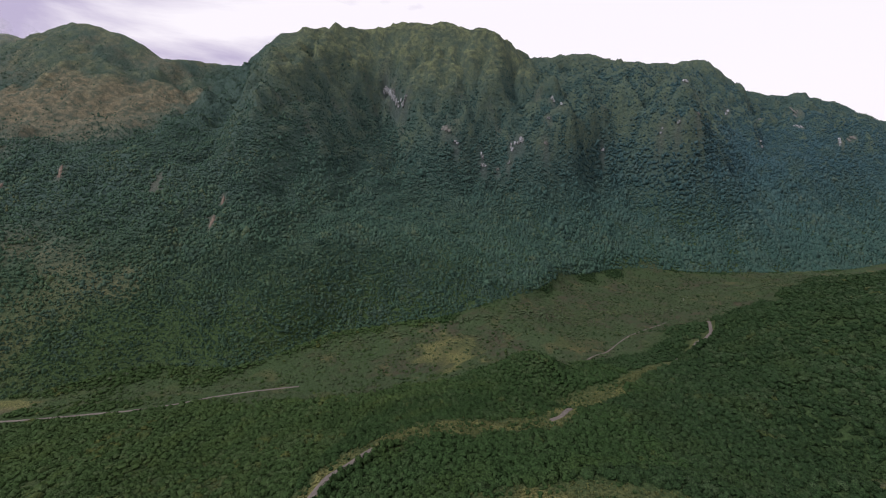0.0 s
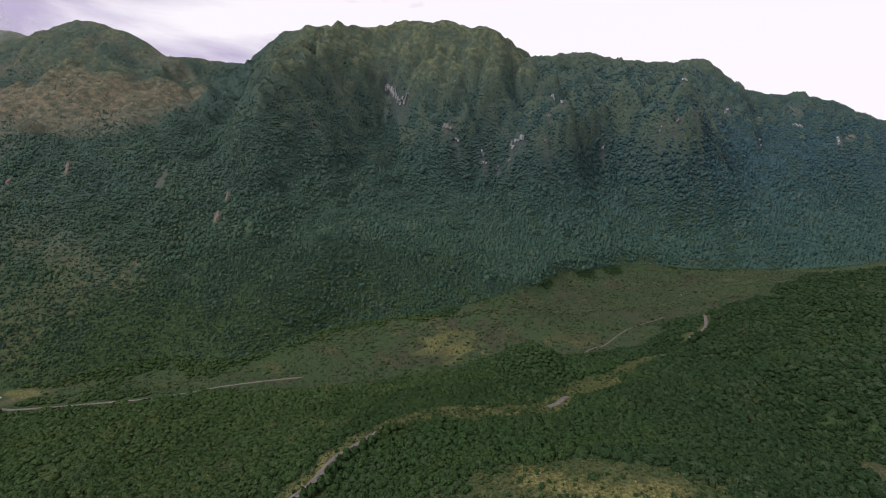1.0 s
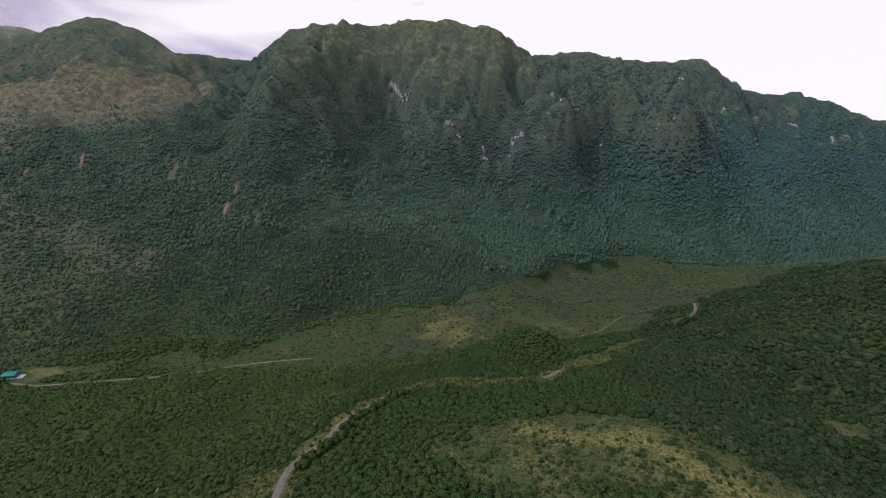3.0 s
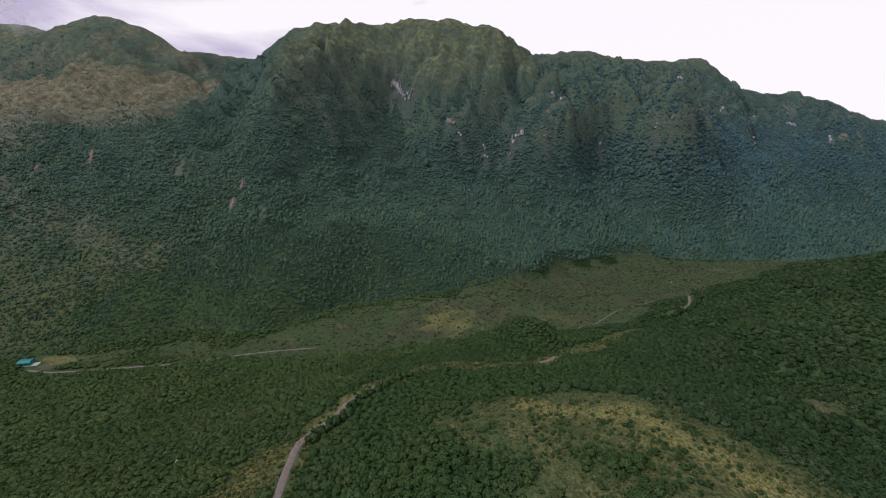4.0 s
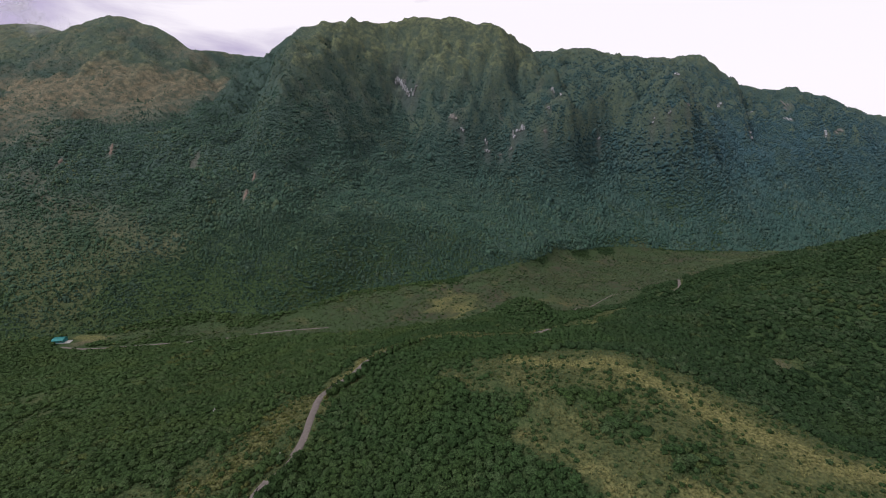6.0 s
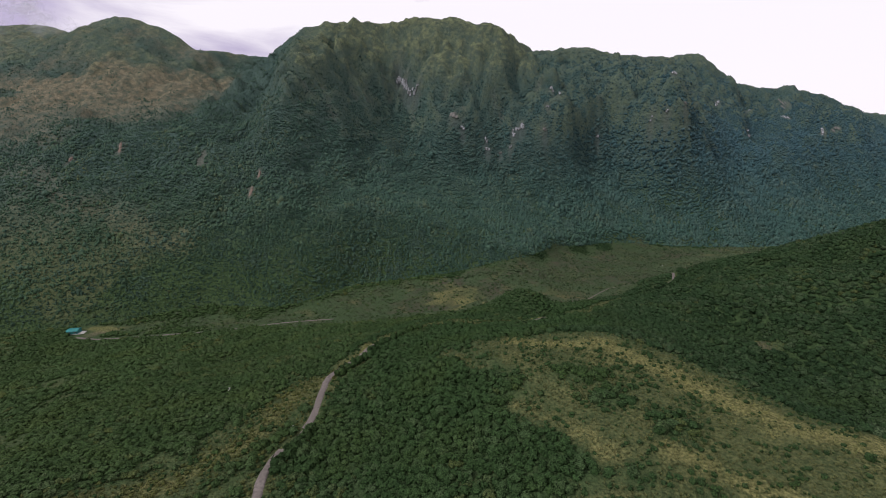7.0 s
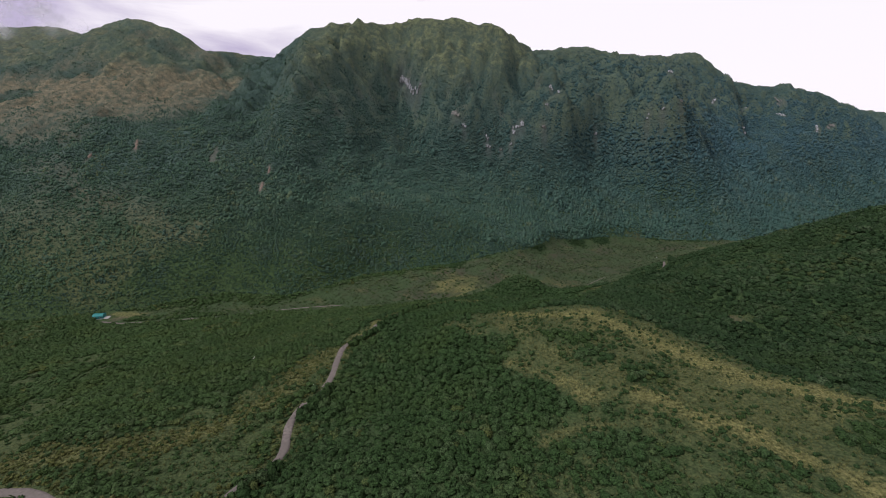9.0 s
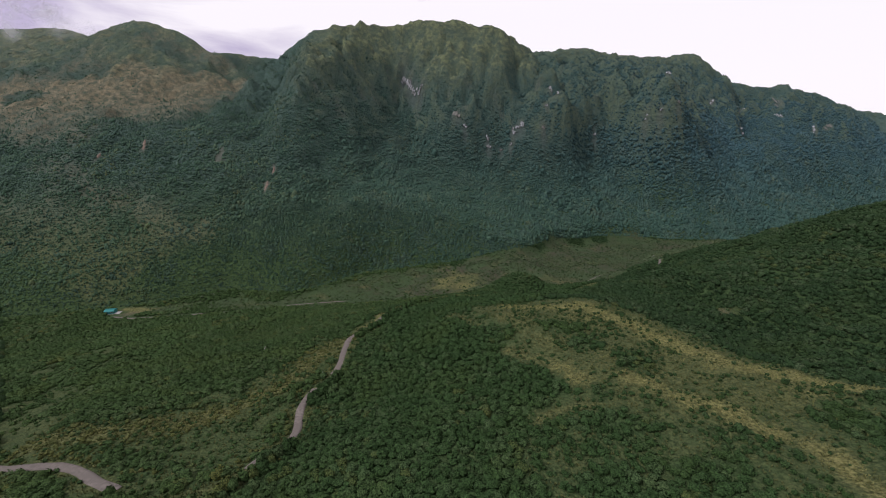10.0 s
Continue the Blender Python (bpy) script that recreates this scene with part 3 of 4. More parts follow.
SCRUB_LEAF = leaf_material("marsh_scrub", (0.040, 0.062, 0.030), (0.060, 0.084, 0.042), (0.090, 0.110, 0.066), (0.095, 0.086, 0.048))


def plain_grain(name, a, b_, scale, roughness=0.9, relief=0.02):
    m, n, l, b = node_material(name)
    c = mix_colour(n, l, noise_out(n, l, scale, 6), a, b_)
    c = mix_colour(n, l, noise_out(n, l, scale * 0.12, 4), c, tuple((p + q) / 2.2 for p, q in zip(a, b_)))
    l.new(c, b.inputs["Base Color"])
    b.inputs["Roughness"].default_value = roughness
    b.inputs["Specular IOR Level"].default_value = 0.2
    bump(n, l, b, noise_out(n, l, scale * 2, 6, None, 0.2, 0.8), 0.7, relief)
    return m


GRAVEL = plain_grain("road_gravel", (0.080, 0.069, 0.062), (0.175, 0.152, 0.138), 0.8, 0.95, 0.05)
STRAW = plain_grain("bunch_grass", (0.052, 0.068, 0.024), (0.150, 0.158, 0.060), 0.35, 0.8, 0.02)
PALE_STRAW = plain_grain("pale_bunch_grass", (0.090, 0.098, 0.036), (0.265, 0.258, 0.104), 0.35, 0.8, 0.02)
BARK = plain_grain("bark", (0.05, 0.04, 0.03), (0.12, 0.10, 0.08), 6.0, 0.95, 0.01)


# ---- ground: one sheet to the horizon ----
def spread(fine_lo, fine_hi, pitch, far_lo, far_hi):
    """Grid lines: even in the middle, widening out to the horizon."""
    mid_ = list(np.arange(fine_lo, fine_hi + pitch / 2, pitch))
    out, gap, p = [], pitch, fine_hi
    while p < far_hi:
        gap *= 1.25
        p += gap
        out.append(p)
    low, gap, p = [], pitch, fine_lo
    while p > far_lo:
        gap *= 1.25
        p -= gap
        low.append(p)
    return np.array(low[::-1] + mid_ + out)


def ground():
    xs, ys = spread(-1000, 1250, 5.5, -4600, 4600), spread(-60, 1200, 4.4, -4600, 4600)
    gx, gy = np.meshgrid(xs, ys)
    x, y = gx.ravel(), gy.ravel()
    z = land(x, y)
    d = near_line(x, y, ROAD, 14)
    z = z - 0.25 * (1 - step(2.0, 6.0, d))
    co = np.stack([x, y, z], 1)
    w, h = len(xs), len(ys)
    i = (np.arange(h - 1)[:, None] * w + np.arange(w - 1)[None]).ravel()
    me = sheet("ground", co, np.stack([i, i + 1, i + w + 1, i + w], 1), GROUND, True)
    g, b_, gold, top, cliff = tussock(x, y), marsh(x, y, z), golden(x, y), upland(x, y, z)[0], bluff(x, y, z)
    # cover's alpha sets how much haze blue is painted in, rising up the wall
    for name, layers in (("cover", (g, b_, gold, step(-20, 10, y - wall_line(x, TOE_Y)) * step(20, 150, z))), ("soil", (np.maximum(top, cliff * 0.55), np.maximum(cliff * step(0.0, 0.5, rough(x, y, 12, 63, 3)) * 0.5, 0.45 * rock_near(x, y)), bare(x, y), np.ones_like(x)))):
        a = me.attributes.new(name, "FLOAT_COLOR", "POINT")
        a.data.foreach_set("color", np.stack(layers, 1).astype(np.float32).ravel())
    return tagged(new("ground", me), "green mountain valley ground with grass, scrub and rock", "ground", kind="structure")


ground()


def ribbon(line, half, lift, wobble=0.0, seed=0):
    """Corners and faces of a strip laid on the land along a line, its sides uneven and its edges dipped."""
    t = np.gradient(line, axis=0)
    t /= np.linalg.norm(t, axis=1)[:, None]
    nrm = np.stack([-t[:, 1], t[:, 0]], 1)
    zc = land(line[:, 0], line[:, 1])
    for _ in range(4):
        zc[1:-1] = (zc[:-2] + 2 * zc[1:-1] + zc[2:]) / 4
    cols = []
    for k in (-1.15, -1.0, -0.45, 0.0, 0.45, 1.0, 1.15):
        wide = half * (1 + wobble * rough(line[:, 0] * 3 + k * 50, line[:, 1] * 3, 12, seed))
        p = line + nrm * (k * wide)[:, None]
        crown = lift + 0.08 * (1 - abs(k)) - (0.5 if abs(k) > 1.1 else 0)
        cols.append(np.c_[p, zc + crown])
    co = np.stack(cols, 1)
    r, c = co.shape[:2]
    i = (np.arange(r - 1)[:, None] * c + np.arange(c - 1)[None]).ravel()
    return co.reshape(-1, 3), np.stack([i, i + 1, i + c + 1, i + c], 1)


def laid(line, half, name, label, category, material, seed, wobble=0.15):
    co, fa = ribbon(line, half, 0.12, wobble, seed)
    return tagged(new(name, sheet(name, co, fa, material, True)), label, category, kind="structure")


laid(ROAD[:R[0]], 1.75, "road", "narrow grey-brown gravel road on the bench", "road", GRAVEL, 71)
laid(ROAD[R[1]:R[2]], 0.8, "road", "overgrown narrow stretch of the gravel road", "road", GRAVEL, 71, 0.4)
laid(ROAD[R[2]:R[9] + 1], 1.6, "road", "narrow grey-brown gravel road along the spur", "road", GRAVEL, 71)
laid(ROAD[R[9]:R[10] + 1] + np.array((0.5, -0.4)), 0.9, "road", "gravel road narrowed by grass verges", "road", GRAVEL, 71, 0.35)
laid(ROAD[R[10]:R[5]], 1.6, "road", "narrow grey-brown gravel road climbing to the spur", "road", GRAVEL, 71)
laid(ROAD[R[6]:R[7]], 1.4, "road", "gravel road rounding the end of the spur", "road", GRAVEL, 71)
laid(ROAD[R[8]:], 1.4, "road", "gravel road leading down to the valley floor", "road", GRAVEL, 71)
WATER = plain_grain("stream_water", (0.10, 0.12, 0.12), (0.34, 0.36, 0.36), 0.3, 0.2, 0.03)
laid(STREAM[(STREAM[:, 0] > 284) & (STREAM[:, 0] < 325)], 0.9, "stream", "shallow pale stream running over stones", "stream", WATER, 74, 0.4)
laid(TRACK, 1.0, "track", "pale dirt track across the valley floor", "track", GRAVEL, 72, 0.3)
laid(FOOTWAY, 0.55, "path", "worn pale path through marsh grass", "path", GRAVEL, 73, 0.3)


# ---- vegetation ----
def ico(seed, jag):
    """Corners and faces of an uneven lump of radius about 1."""
    rnd = np.random.RandomState(seed)
    bm = bmesh.new()
    bmesh.ops.create_icosphere(bm, subdivisions=1, radius=1.0)
    co = np.array([v.co[:] for v in bm.verts])
    fa = np.array([[v.index for v in f.verts] for f in bm.faces])
    bm.free()
    return co * (1 + rnd.uniform(-jag, jag, (len(co), 1))), fa


def octa(seed, jag):
    rnd = np.random.RandomState(seed)
    co = np.array([(1, 0, 0), (0, 1, 0), (-1, 0, 0), (0, -1, 0), (0, 0, 1), (0, 0, -1)], float)
    fa = np.array([(0, 1, 4), (1, 2, 4), (2, 3, 4), (3, 0, 4), (1, 0, 5), (2, 1, 5), (3, 2, 5), (0, 3, 5)])
    return co * (1 + rnd.uniform(-jag, jag, (6, 1))), fa


def crown_leafy(seed, leaves=36):
    """A near crown: a small dark core and many leaf sprays standing off it."""
    rnd = np.random.RandomState(seed)
    core, fa = ico(seed, 0.22)
    cs, fs = [core * (0.42, 0.42, 0.40) + (0, 0, 0.44)], [fa]
    at = len(core)
    humps = rnd.uniform(-1, 1, (6, 3)) * (0.27, 0.27, 0.12) + (0, 0, 0.55)
    for k in range(leaves):
        h = humps[rnd.randint(6)]
        a, b = rnd.uniform(0, 6.28), math.asin(rnd.uniform(-0.15, 1))
        d = np.array([math.cos(a) * math.cos(b), math.sin(a) * math.cos(b), math.sin(b)])
        p = h + d * rnd.uniform(0.18, 0.26)
        side = np.cross(d, rnd.uniform(-1, 1, 3))
        side /= np.linalg.norm(side)
        out = np.cross(side, d) + d * rnd.uniform(-0.1, 0.35)
        s = rnd.uniform(0.10, 0.18)
        cs.append(np.array([p - side * s - out * s * 0.6, p + side * s - out * s * 0.6, p + out * s * 1.1]))
        fs.append(np.array([[at, at + 1, at + 2]]))
        at += 3
    return np.concatenate(cs), np.concatenate(fs)


def planted(name, templates, x, y, z, wide, high, seed, material, smooth=False):
    """One mesh of many copies of the templates, each turned and sized."""
    rnd = np.random.RandomState(seed)
    pick = rnd.randint(0, len(templates), len(x))
    cos_, fas, tints, at = [], [], [], 0
    own = np.clip(rnd.uniform(0, 1, len(x)) * 0.75 + 0.34 * rough(x, y, 20, seed, 3) + 0.15, 0, 1)
    for k, (co, fa) in enumerate(templates):
        s = np.where(pick == k)[0]
        a = rnd.uniform(0, 6.28, len(s))
        c, sn = np.cos(a)[:, None], np.sin(a)[:, None]
        px = (co[None, :, 0] * c - co[None, :, 1] * sn) * wide[s, None] + x[s, None]
        py = (co[None, :, 0] * sn + co[None, :, 1] * c) * wide[s, None] + y[s, None]
        pz = co[None, :, 2] * high[s, None] + z[s, None]
        cos_.append(np.stack([px, py, pz], 2).reshape(-1, 3))
        fas.append((fa[None] + (np.arange(len(s)) * len(co))[:, None, None]).reshape(-1, 3) + at)
        tints.append(np.repeat(own[s], len(co)))
        at += len(s) * len(co)
    me = sheet(name, np.concatenate(cos_), np.concatenate(fas), material, smooth)
    me.attributes.new("tint", "FLOAT", "POINT").data.foreach_set("value", np.concatenate(tints).astype(np.float32))
    return me


def scatter(x0, x1, y0, y1, gap, seed):
    """Jittered plan points."""
    rnd = np.random.RandomState(seed)
    gx, gy = np.meshgrid(np.arange(x0, x1, gap), np.arange(y0, y1, gap * 0.87))
    gx = gx + (np.arange(gx.shape[0]) % 2)[:, None] * gap / 2
    x, y = gx.ravel() + rnd.uniform(-0.48, 0.48, gx.size) * gap, gy.ravel() + rnd.uniform(-0.48, 0.48, gx.size) * gap
    return x, y, rnd


def in_sight(x, y, margin=40):
    """The wedge of the valley that the flight overlooks."""
    return (np.abs(x) < 1.10 * (y + 125) + margin) & (y > -60)


def keep_off(x, y):
    """Free of road, track, hut and yard."""
    return (near_line(x, y, OPEN_ROAD, 8) > 2.7) & (near_line(x, y, TRACK, 7) > 4.4) & (near_line(x, y, FOOTWAY, 6) > 1.6) & (np.hypot((x + 340) / 1.6, y - 279) > 13)


def near_woods(fine):
    """Shrubs of the near side: the fine ones round the spur, or the plainer ones farther off."""
    x, y, rnd = scatter(-620, 620, -60, 640, 2.95, 101)
    far = np.hypot(x, y + 60)
    ok = in_sight(x, y) & (y < wall_line(x, TOE_Y) - 5) & ((far < 300) if fine else (far >= 300))
    x, y = x[ok], y[ok]
    z = land(x, y)
    bushy = 0.1 * (1 - step(5, 45, y - 0.1 * x)) * step(20, 60, x)
    thin = np.maximum(step(0.02, 0.5, tussock(x, y)) * (0.975 - (0.5 + bushy) * step(0.0 - bushy, 0.45 - bushy, rough(x, y, 15, 107, 3)) * (1 - step(0.65, 0.95, tussock(x, y)))), step(0.15, 0.45, marsh(x, y, z)) * 0.86)
    keep = np.where(far[ok] < 300, 1.0, 0.97)
    ok = (rnd.uniform(0, 1, len(x)) < (1 - thin) * keep) & keep_off(x, y)
    x, y, z, thin = x[ok], y[ok], z[ok], thin[ok]
    size = (3.9 + 1.2 * rough(x, y, 30, 103, 2)) * rnd.uniform(0.75, 1.3, len(x)) * (1 - 0.6 * step(0.1, 0.6, thin) * rnd.uniform(0.5, 1.15, len(x)))
    high = size * rnd.uniform(0.62, 0.95, len(x))
    if fine:
        return x, y, z - 0.27 * high, size * 1.05, high
    return x, y, z - 0.28 * high, size * 1.08, high * 1.08


def far_woods():
    x, y, rnd = scatter(-900, 1150, 180, 1160, 2.42, 111)
    toe = wall_line(x, TOE_Y)
    ok = in_sight(x, y, 60) & (y >= toe - 5) & (y < wall_line(x, CREST_Y) + 2)
    x, y = x[ok], y[ok]
    z = land(x, y)
    grass_, hollow = upland(x, y, z)
    thin = np.maximum.reduce([golden(x, y) * (0.98 - 0.4 * step(-0.1, 0.4, rough(x, y, 14, 117, 3))), grass_ * 0.92, bluff(x, y, z) * 0.5, marsh(x, y, z) * 0.85])
    steep = np.clip((land(x, y + 5) - land(x, y - 5)) / 10, 0, 3)
    dense = np.clip(0.72 * np.sqrt(1 + steep * steep), 0, 1) * np.where(np.hypot(x, y) > 950, 0.75, 1.0)
    ok = (rnd.uniform(0, 1, len(x)) < dense * (1 - thin)) & keep_off(x, y) & clear_of_rock(x, y) & (bare(x, y) < 0.5)
    x, y, z, thin, toe, hollow = x[ok], y[ok], z[ok], thin[ok], wall_line(x[ok], TOE_Y), hollow[ok]
    small = np.minimum(0.62 + 0.38 * np.maximum(step(0, 90, y - toe), step(-260, -100, x)), 1 - 0.22 * (1 - step(-380, -240, x)))
    # tall in the gullies and near the foot, low on the heights, lowest along the crest
    # crest trees are shortened and far ones enlarged to fit the camera's view
    size = small * (3.1 + 0.9 * rough(x, y, 26, 113, 3) + 0.12 * np.clip(hollow, -3, 6)) * (1 + 0.3 * step(0, 350, x)) * np.exp(rnd.normal(0, 0.3, len(x)))
    size = size * (1 - 0.3 * step(0.12, 0.5, thin)) * (1 - 0.38 * step(150, 300, z)) * (1 - 0.4 * step(-45, -10, y - wall_line(x, CREST_Y)))
    high = size * rnd.uniform(0.85, 1.7, len(x))
    return x, y, z - 0.33 * high, size * 1.08, high


LEAFY = [crown_leafy(s) for s in range(8)]
HILLSIDE = [crown_leafy(s + 50, 11) for s in range(8)]
FAR = [(co * (0.56, 0.56, 0.54) + (0, 0, 0.45), fa) for co, fa in (octa(s + 40, 0.3) for s in range(12))]
x, y, z, wide, high = near_woods(True)
# a taller hedge where the road climbs round the spur, fitted to hide it from the camera
def beside(x0, x1, y0, y1, off):
    line = ROAD[(ROAD[:, 0] > x0) & (ROAD[:, 0] < x1) & (ROAD[:, 1] > y0) & (ROAD[:, 1] < y1)]
    return np.concatenate([line[::2] + off, line[1::2] + np.array(off) * 1.5])


hedge = np.concatenate([beside(-66, -26, 118, 190, (3.4, -3.6)), beside(-119, -78, -30, 4, (0.8, -3.8)), beside(-82, -66, 0, 24, (4.0, -2.4)), beside(-76, -63, 58, 80, (2.6, -3.0)), beside(165, 238, 270, 352, (3.0, -3.0))])
x, y, z = np.r_[x, hedge[:, 0]], np.r_[y, hedge[:, 1]], np.r_[z, land(hedge[:, 0], hedge[:, 1]) - 0.4]
wide, high = np.r_[wide, np.full(len(hedge), 4.6)], np.r_[high, 5.2 + 1.0 * np.sin(np.arange(len(hedge)) * 2.4)]
# the shrubs on the nearest stretch of the spur are things of their own
order = np.argsort(y + 0.25 * np.abs(x - 30))
SINGLE = [tuple(a[k] for a in (x, y, z, wide, high)) for k in order[:280]]
rest = order[280:]
x, y, z, wide, high = (a[rest] for a in (x, y, z, wide, high))
below_road = x < -72 + 0.25 * np.maximum(y - 110, 0)
hill = x > np.where(y < 128, np.interp(y, SPUR_Y, SPUR_RIGHT) - 3, 95) + 14 * rough(x, y, 26, 109, 3) * (y > 110)
for on, cloth, look_ in ((~below_road & ~hill, LEAF, "dense dark green shrubs covering the spur"), (hill, SHADE_LEAF, "shrubs on the foot of the hillside, leaves darkened to stand in for shade"), (below_road, BENCH_LEAF, "green and olive shrubs on the bench below the road")):
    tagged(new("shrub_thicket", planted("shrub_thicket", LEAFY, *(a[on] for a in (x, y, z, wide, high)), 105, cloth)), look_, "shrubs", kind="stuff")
x, y, z, wide, high = near_woods(False)
bench = x < 5 + 14 * rough(x, y, 30, 108, 2)
for on, cloth, look_ in ((bench, BENCH_LEAF, "dense green shrubs on the bench above the valley floor"), (~bench & (x < 125), LEAF, "dense green shrubs on the knoll at the end of the spur"), (x >= 125, SHADE_LEAF, "dense green shrubs on the steep hillside, leaves darkened to stand in for shade")):
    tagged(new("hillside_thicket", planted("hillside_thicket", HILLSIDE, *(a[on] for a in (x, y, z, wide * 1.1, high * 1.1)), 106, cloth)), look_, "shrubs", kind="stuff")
x, y, z, wide, high = far_woods()
close = np.hypot(x, y + 60) < 560
tagged(new("cloud_forest", planted("cloud_forest", HILLSIDE, *(a[close] for a in (x, y, z, wide, high)), 115, HAZE_WOOD_LEAF)), "dense cloud forest with rounded crowns low on the mountain wall", "forest", kind="stuff")
tagged(new("cloud_forest", planted("cloud_forest", FAR, *(a[~close] for a in (x, y, z, wide, high)), 116, HAZE_WOOD_LEAF, True)), "dense cloud forest high on the mountain wall", "forest", kind="stuff")


def scrub():
    """Low bushes on the open valley floor and among the grass."""
    x, y, rnd = scatter(-480, 620, 200, 680, 3.4, 121)
    ok = in_sight(x, y) & (y < wall_line(x, TOE_Y) + 20)
    x, y = x[ok], y[ok]
    z = land(x, y)
    banks = near_line(x, y, STREAM, 12)
    ok = (rnd.uniform(0, 1, len(x)) < marsh(x, y, z) * np.maximum(0.85 * (1 - 0.8 * tussock(x, y)) * step(-0.5, 0.3, rough(x, y, 26, 123, 3)), 0.7 * (banks < 6))) & keep_off(x, y)
    x, y, z, banks = x[ok], y[ok], z[ok], banks[ok]
    # taller bushes line the stream
    size = rnd.uniform(1.2, 3.2, len(x)) * (1 + 0.7 * (1 - step(4, 9, banks)))
    return x, y, z - 0.3, size, size * rnd.uniform(0.5, 0.8, len(x))


def low_shrubs():
    """Small bushes dotted through the bunch grass."""
    x, y, rnd = scatter(-270, 320, -55, 260, 2.1, 141)
    ok = in_sight(x, y, 10) & (np.hypot(x, y + 60) < 330)
    x, y = x[ok], y[ok]
    ok = (rnd.uniform(0, 1, len(x)) < (tussock(x, y) > 0.1) * (0.16 + 0.5 * step(-0.1, 0.4, rough(x, y, 12, 142, 3))) * (1 - 0.5 * step(0.75, 0.95, tussock(x, y)))) & (near_line(x, y, OPEN_ROAD, 6) > 2.2)
    x, y = x[ok], y[ok]
    size = rnd.uniform(0.8, 2.4, len(x))
    return x, y, land(x, y) - 0.2 * size, size, size * rnd.uniform(0.6, 0.9, len(x))


def tuft(seed):
    """A bunch of bent grass blades about 1 wide."""
    rnd = np.random.RandomState(seed)
    cs, fs = [], []
    for k in range(9):
        a = k * 0.698 + rnd.uniform(-0.3, 0.3)
        d = np.array([math.cos(a), math.sin(a), 0])
        s = np.array([-d[1], d[0], 0]) * rnd.uniform(0.09, 0.16)
        lean, h = rnd.uniform(0.15, 0.5), rnd.uniform(0.6, 1.0)
        base = d * 0.08
        cs.append(np.array([base - s, base + s, d * lean + (0, 0, h)]))
        fs.append([3 * k, 3 * k + 1, 3 * k + 2])
    return np.concatenate(cs), np.array(fs)


def grass():
    x, y, rnd = scatter(-190, 300, -50, 260, 1.25, 131)
    ok = in_sight(x, y, 10)
    x, y = x[ok], y[ok]
    ok = (rnd.uniform(0, 1, len(x)) < tussock(x, y) * 0.8) & (near_line(x, y, OPEN_ROAD, 6) > 2.6)
    x, y = x[ok], y[ok]
    size = rnd.uniform(0.8, 1.5, len(x))
    return x, y, land(x, y) - 0.1, size, size * rnd.uniform(0.6, 0.9, len(x))


SMALL = [ico(s + 60, 0.35) for s in range(6)]
SMALL = [(co * (0.5, 0.5, 0.5) + (0, 0, 0.4), fa) for co, fa in SMALL]
x, y, z, wide, high = scrub()
tagged(new("marsh_scrub", planted("marsh_scrub", SMALL, x, y, z, wide, high, 125, SCRUB_LEAF)), "low olive brown scrub on the valley floor", "scrub", kind="stuff")
x, y, z, wide, high = grass()
pale = tussock(x, y) + 0.25 * rough(x, y, 7, 136, 2) > 0.86
for on, cloth, look_ in ((~pale, STRAW, "olive and straw-coloured bunch grass on the spur"), (pale, PALE_STRAW, "pale dry bunch grass along the crests of the spur")):
    tagged(new("bunch_grass", planted("bunch_grass", [tuft(s) for s in range(6)], *(a[on] for a in (x, y, z, wide, high)), 135, cloth)), look_, "grass", kind="stuff")
x, y, z, wide, high = low_shrubs()
SPARSE = [crown_leafy(s + 30, 22) for s in range(6)]
tagged(new("low_shrubs", planted("low_shrubs", SPARSE, x, y, z, wide, high, 145, LEAF)), "small green bushes dotted through bunch grass", "shrubs", kind="stuff")


def yellow_shrubs():
    """Low yellowish bushes along the grassy band and the upper side of the road."""
    x, y, rnd = scatter(-200, -62, 6, 128, 1.9, 161)
    d = np.minimum(near_line(x, y, BAND, 30), near_line(x, y, ROAD, 30)) + 6 * rough(x, y, 9, 26, 3)
    ok = (rnd.uniform(0, 1, len(x)) < 0.6 * (1 - step(4, 13, d))) & (near_line(x, y, OPEN_ROAD, 6) > 2.7)
    x, y = x[ok], y[ok]
    size = rnd.uniform(0.9, 2.5, len(x))
    return x, y, land(x, y) - 0.2 * size, size, size * rnd.uniform(0.6, 0.9, len(x))


YELLOW_LEAF = leaf_material("yellowish_shrub_leaves", (0.050, 0.062, 0.020), (0.078, 0.092, 0.030), (0.150, 0.152, 0.062), (0.185, 0.168, 0.070))
x, y, z, wide, high = yellow_shrubs()
tagged(new("yellow_shrubs", planted("yellow_shrubs", SPARSE, x, y, z, wide, high, 165, YELLOW_LEAF)), "low yellowish green bushes on the grassy band beside the road", "shrubs", kind="stuff")


def around():
    """Shrubs and woods round about, outside the overlooked wedge."""
    x, y, rnd = scatter(-1000, 1150, -170, 900, 6.6, 151)
    ok = ~in_sight(x, y, 30) & (np.abs(x) < 1.10 * np.maximum(y + 125, 0) + 190) & (y < wall_line(x, CREST_Y))
    x, y = x[ok], y[ok]
    size = rnd.uniform(5.0, 8.5, len(x))
    return x, y, land(x, y) - 0.25 * size, size * 1.1, size


ROUND = [(co * (0.5, 0.5, 0.5) + (0, 0, 0.45), fa) for co, fa in (ico(s + 90, 0.25) for s in range(6))]
x, y, z, wide, high = around()
tagged(new("outer_thicket", planted("outer_thicket", ROUND, x, y, z, wide, high, 155, SHADE_LEAF, True)), "dense green shrubs covering the surrounding slopes", "shrubs", kind="stuff")


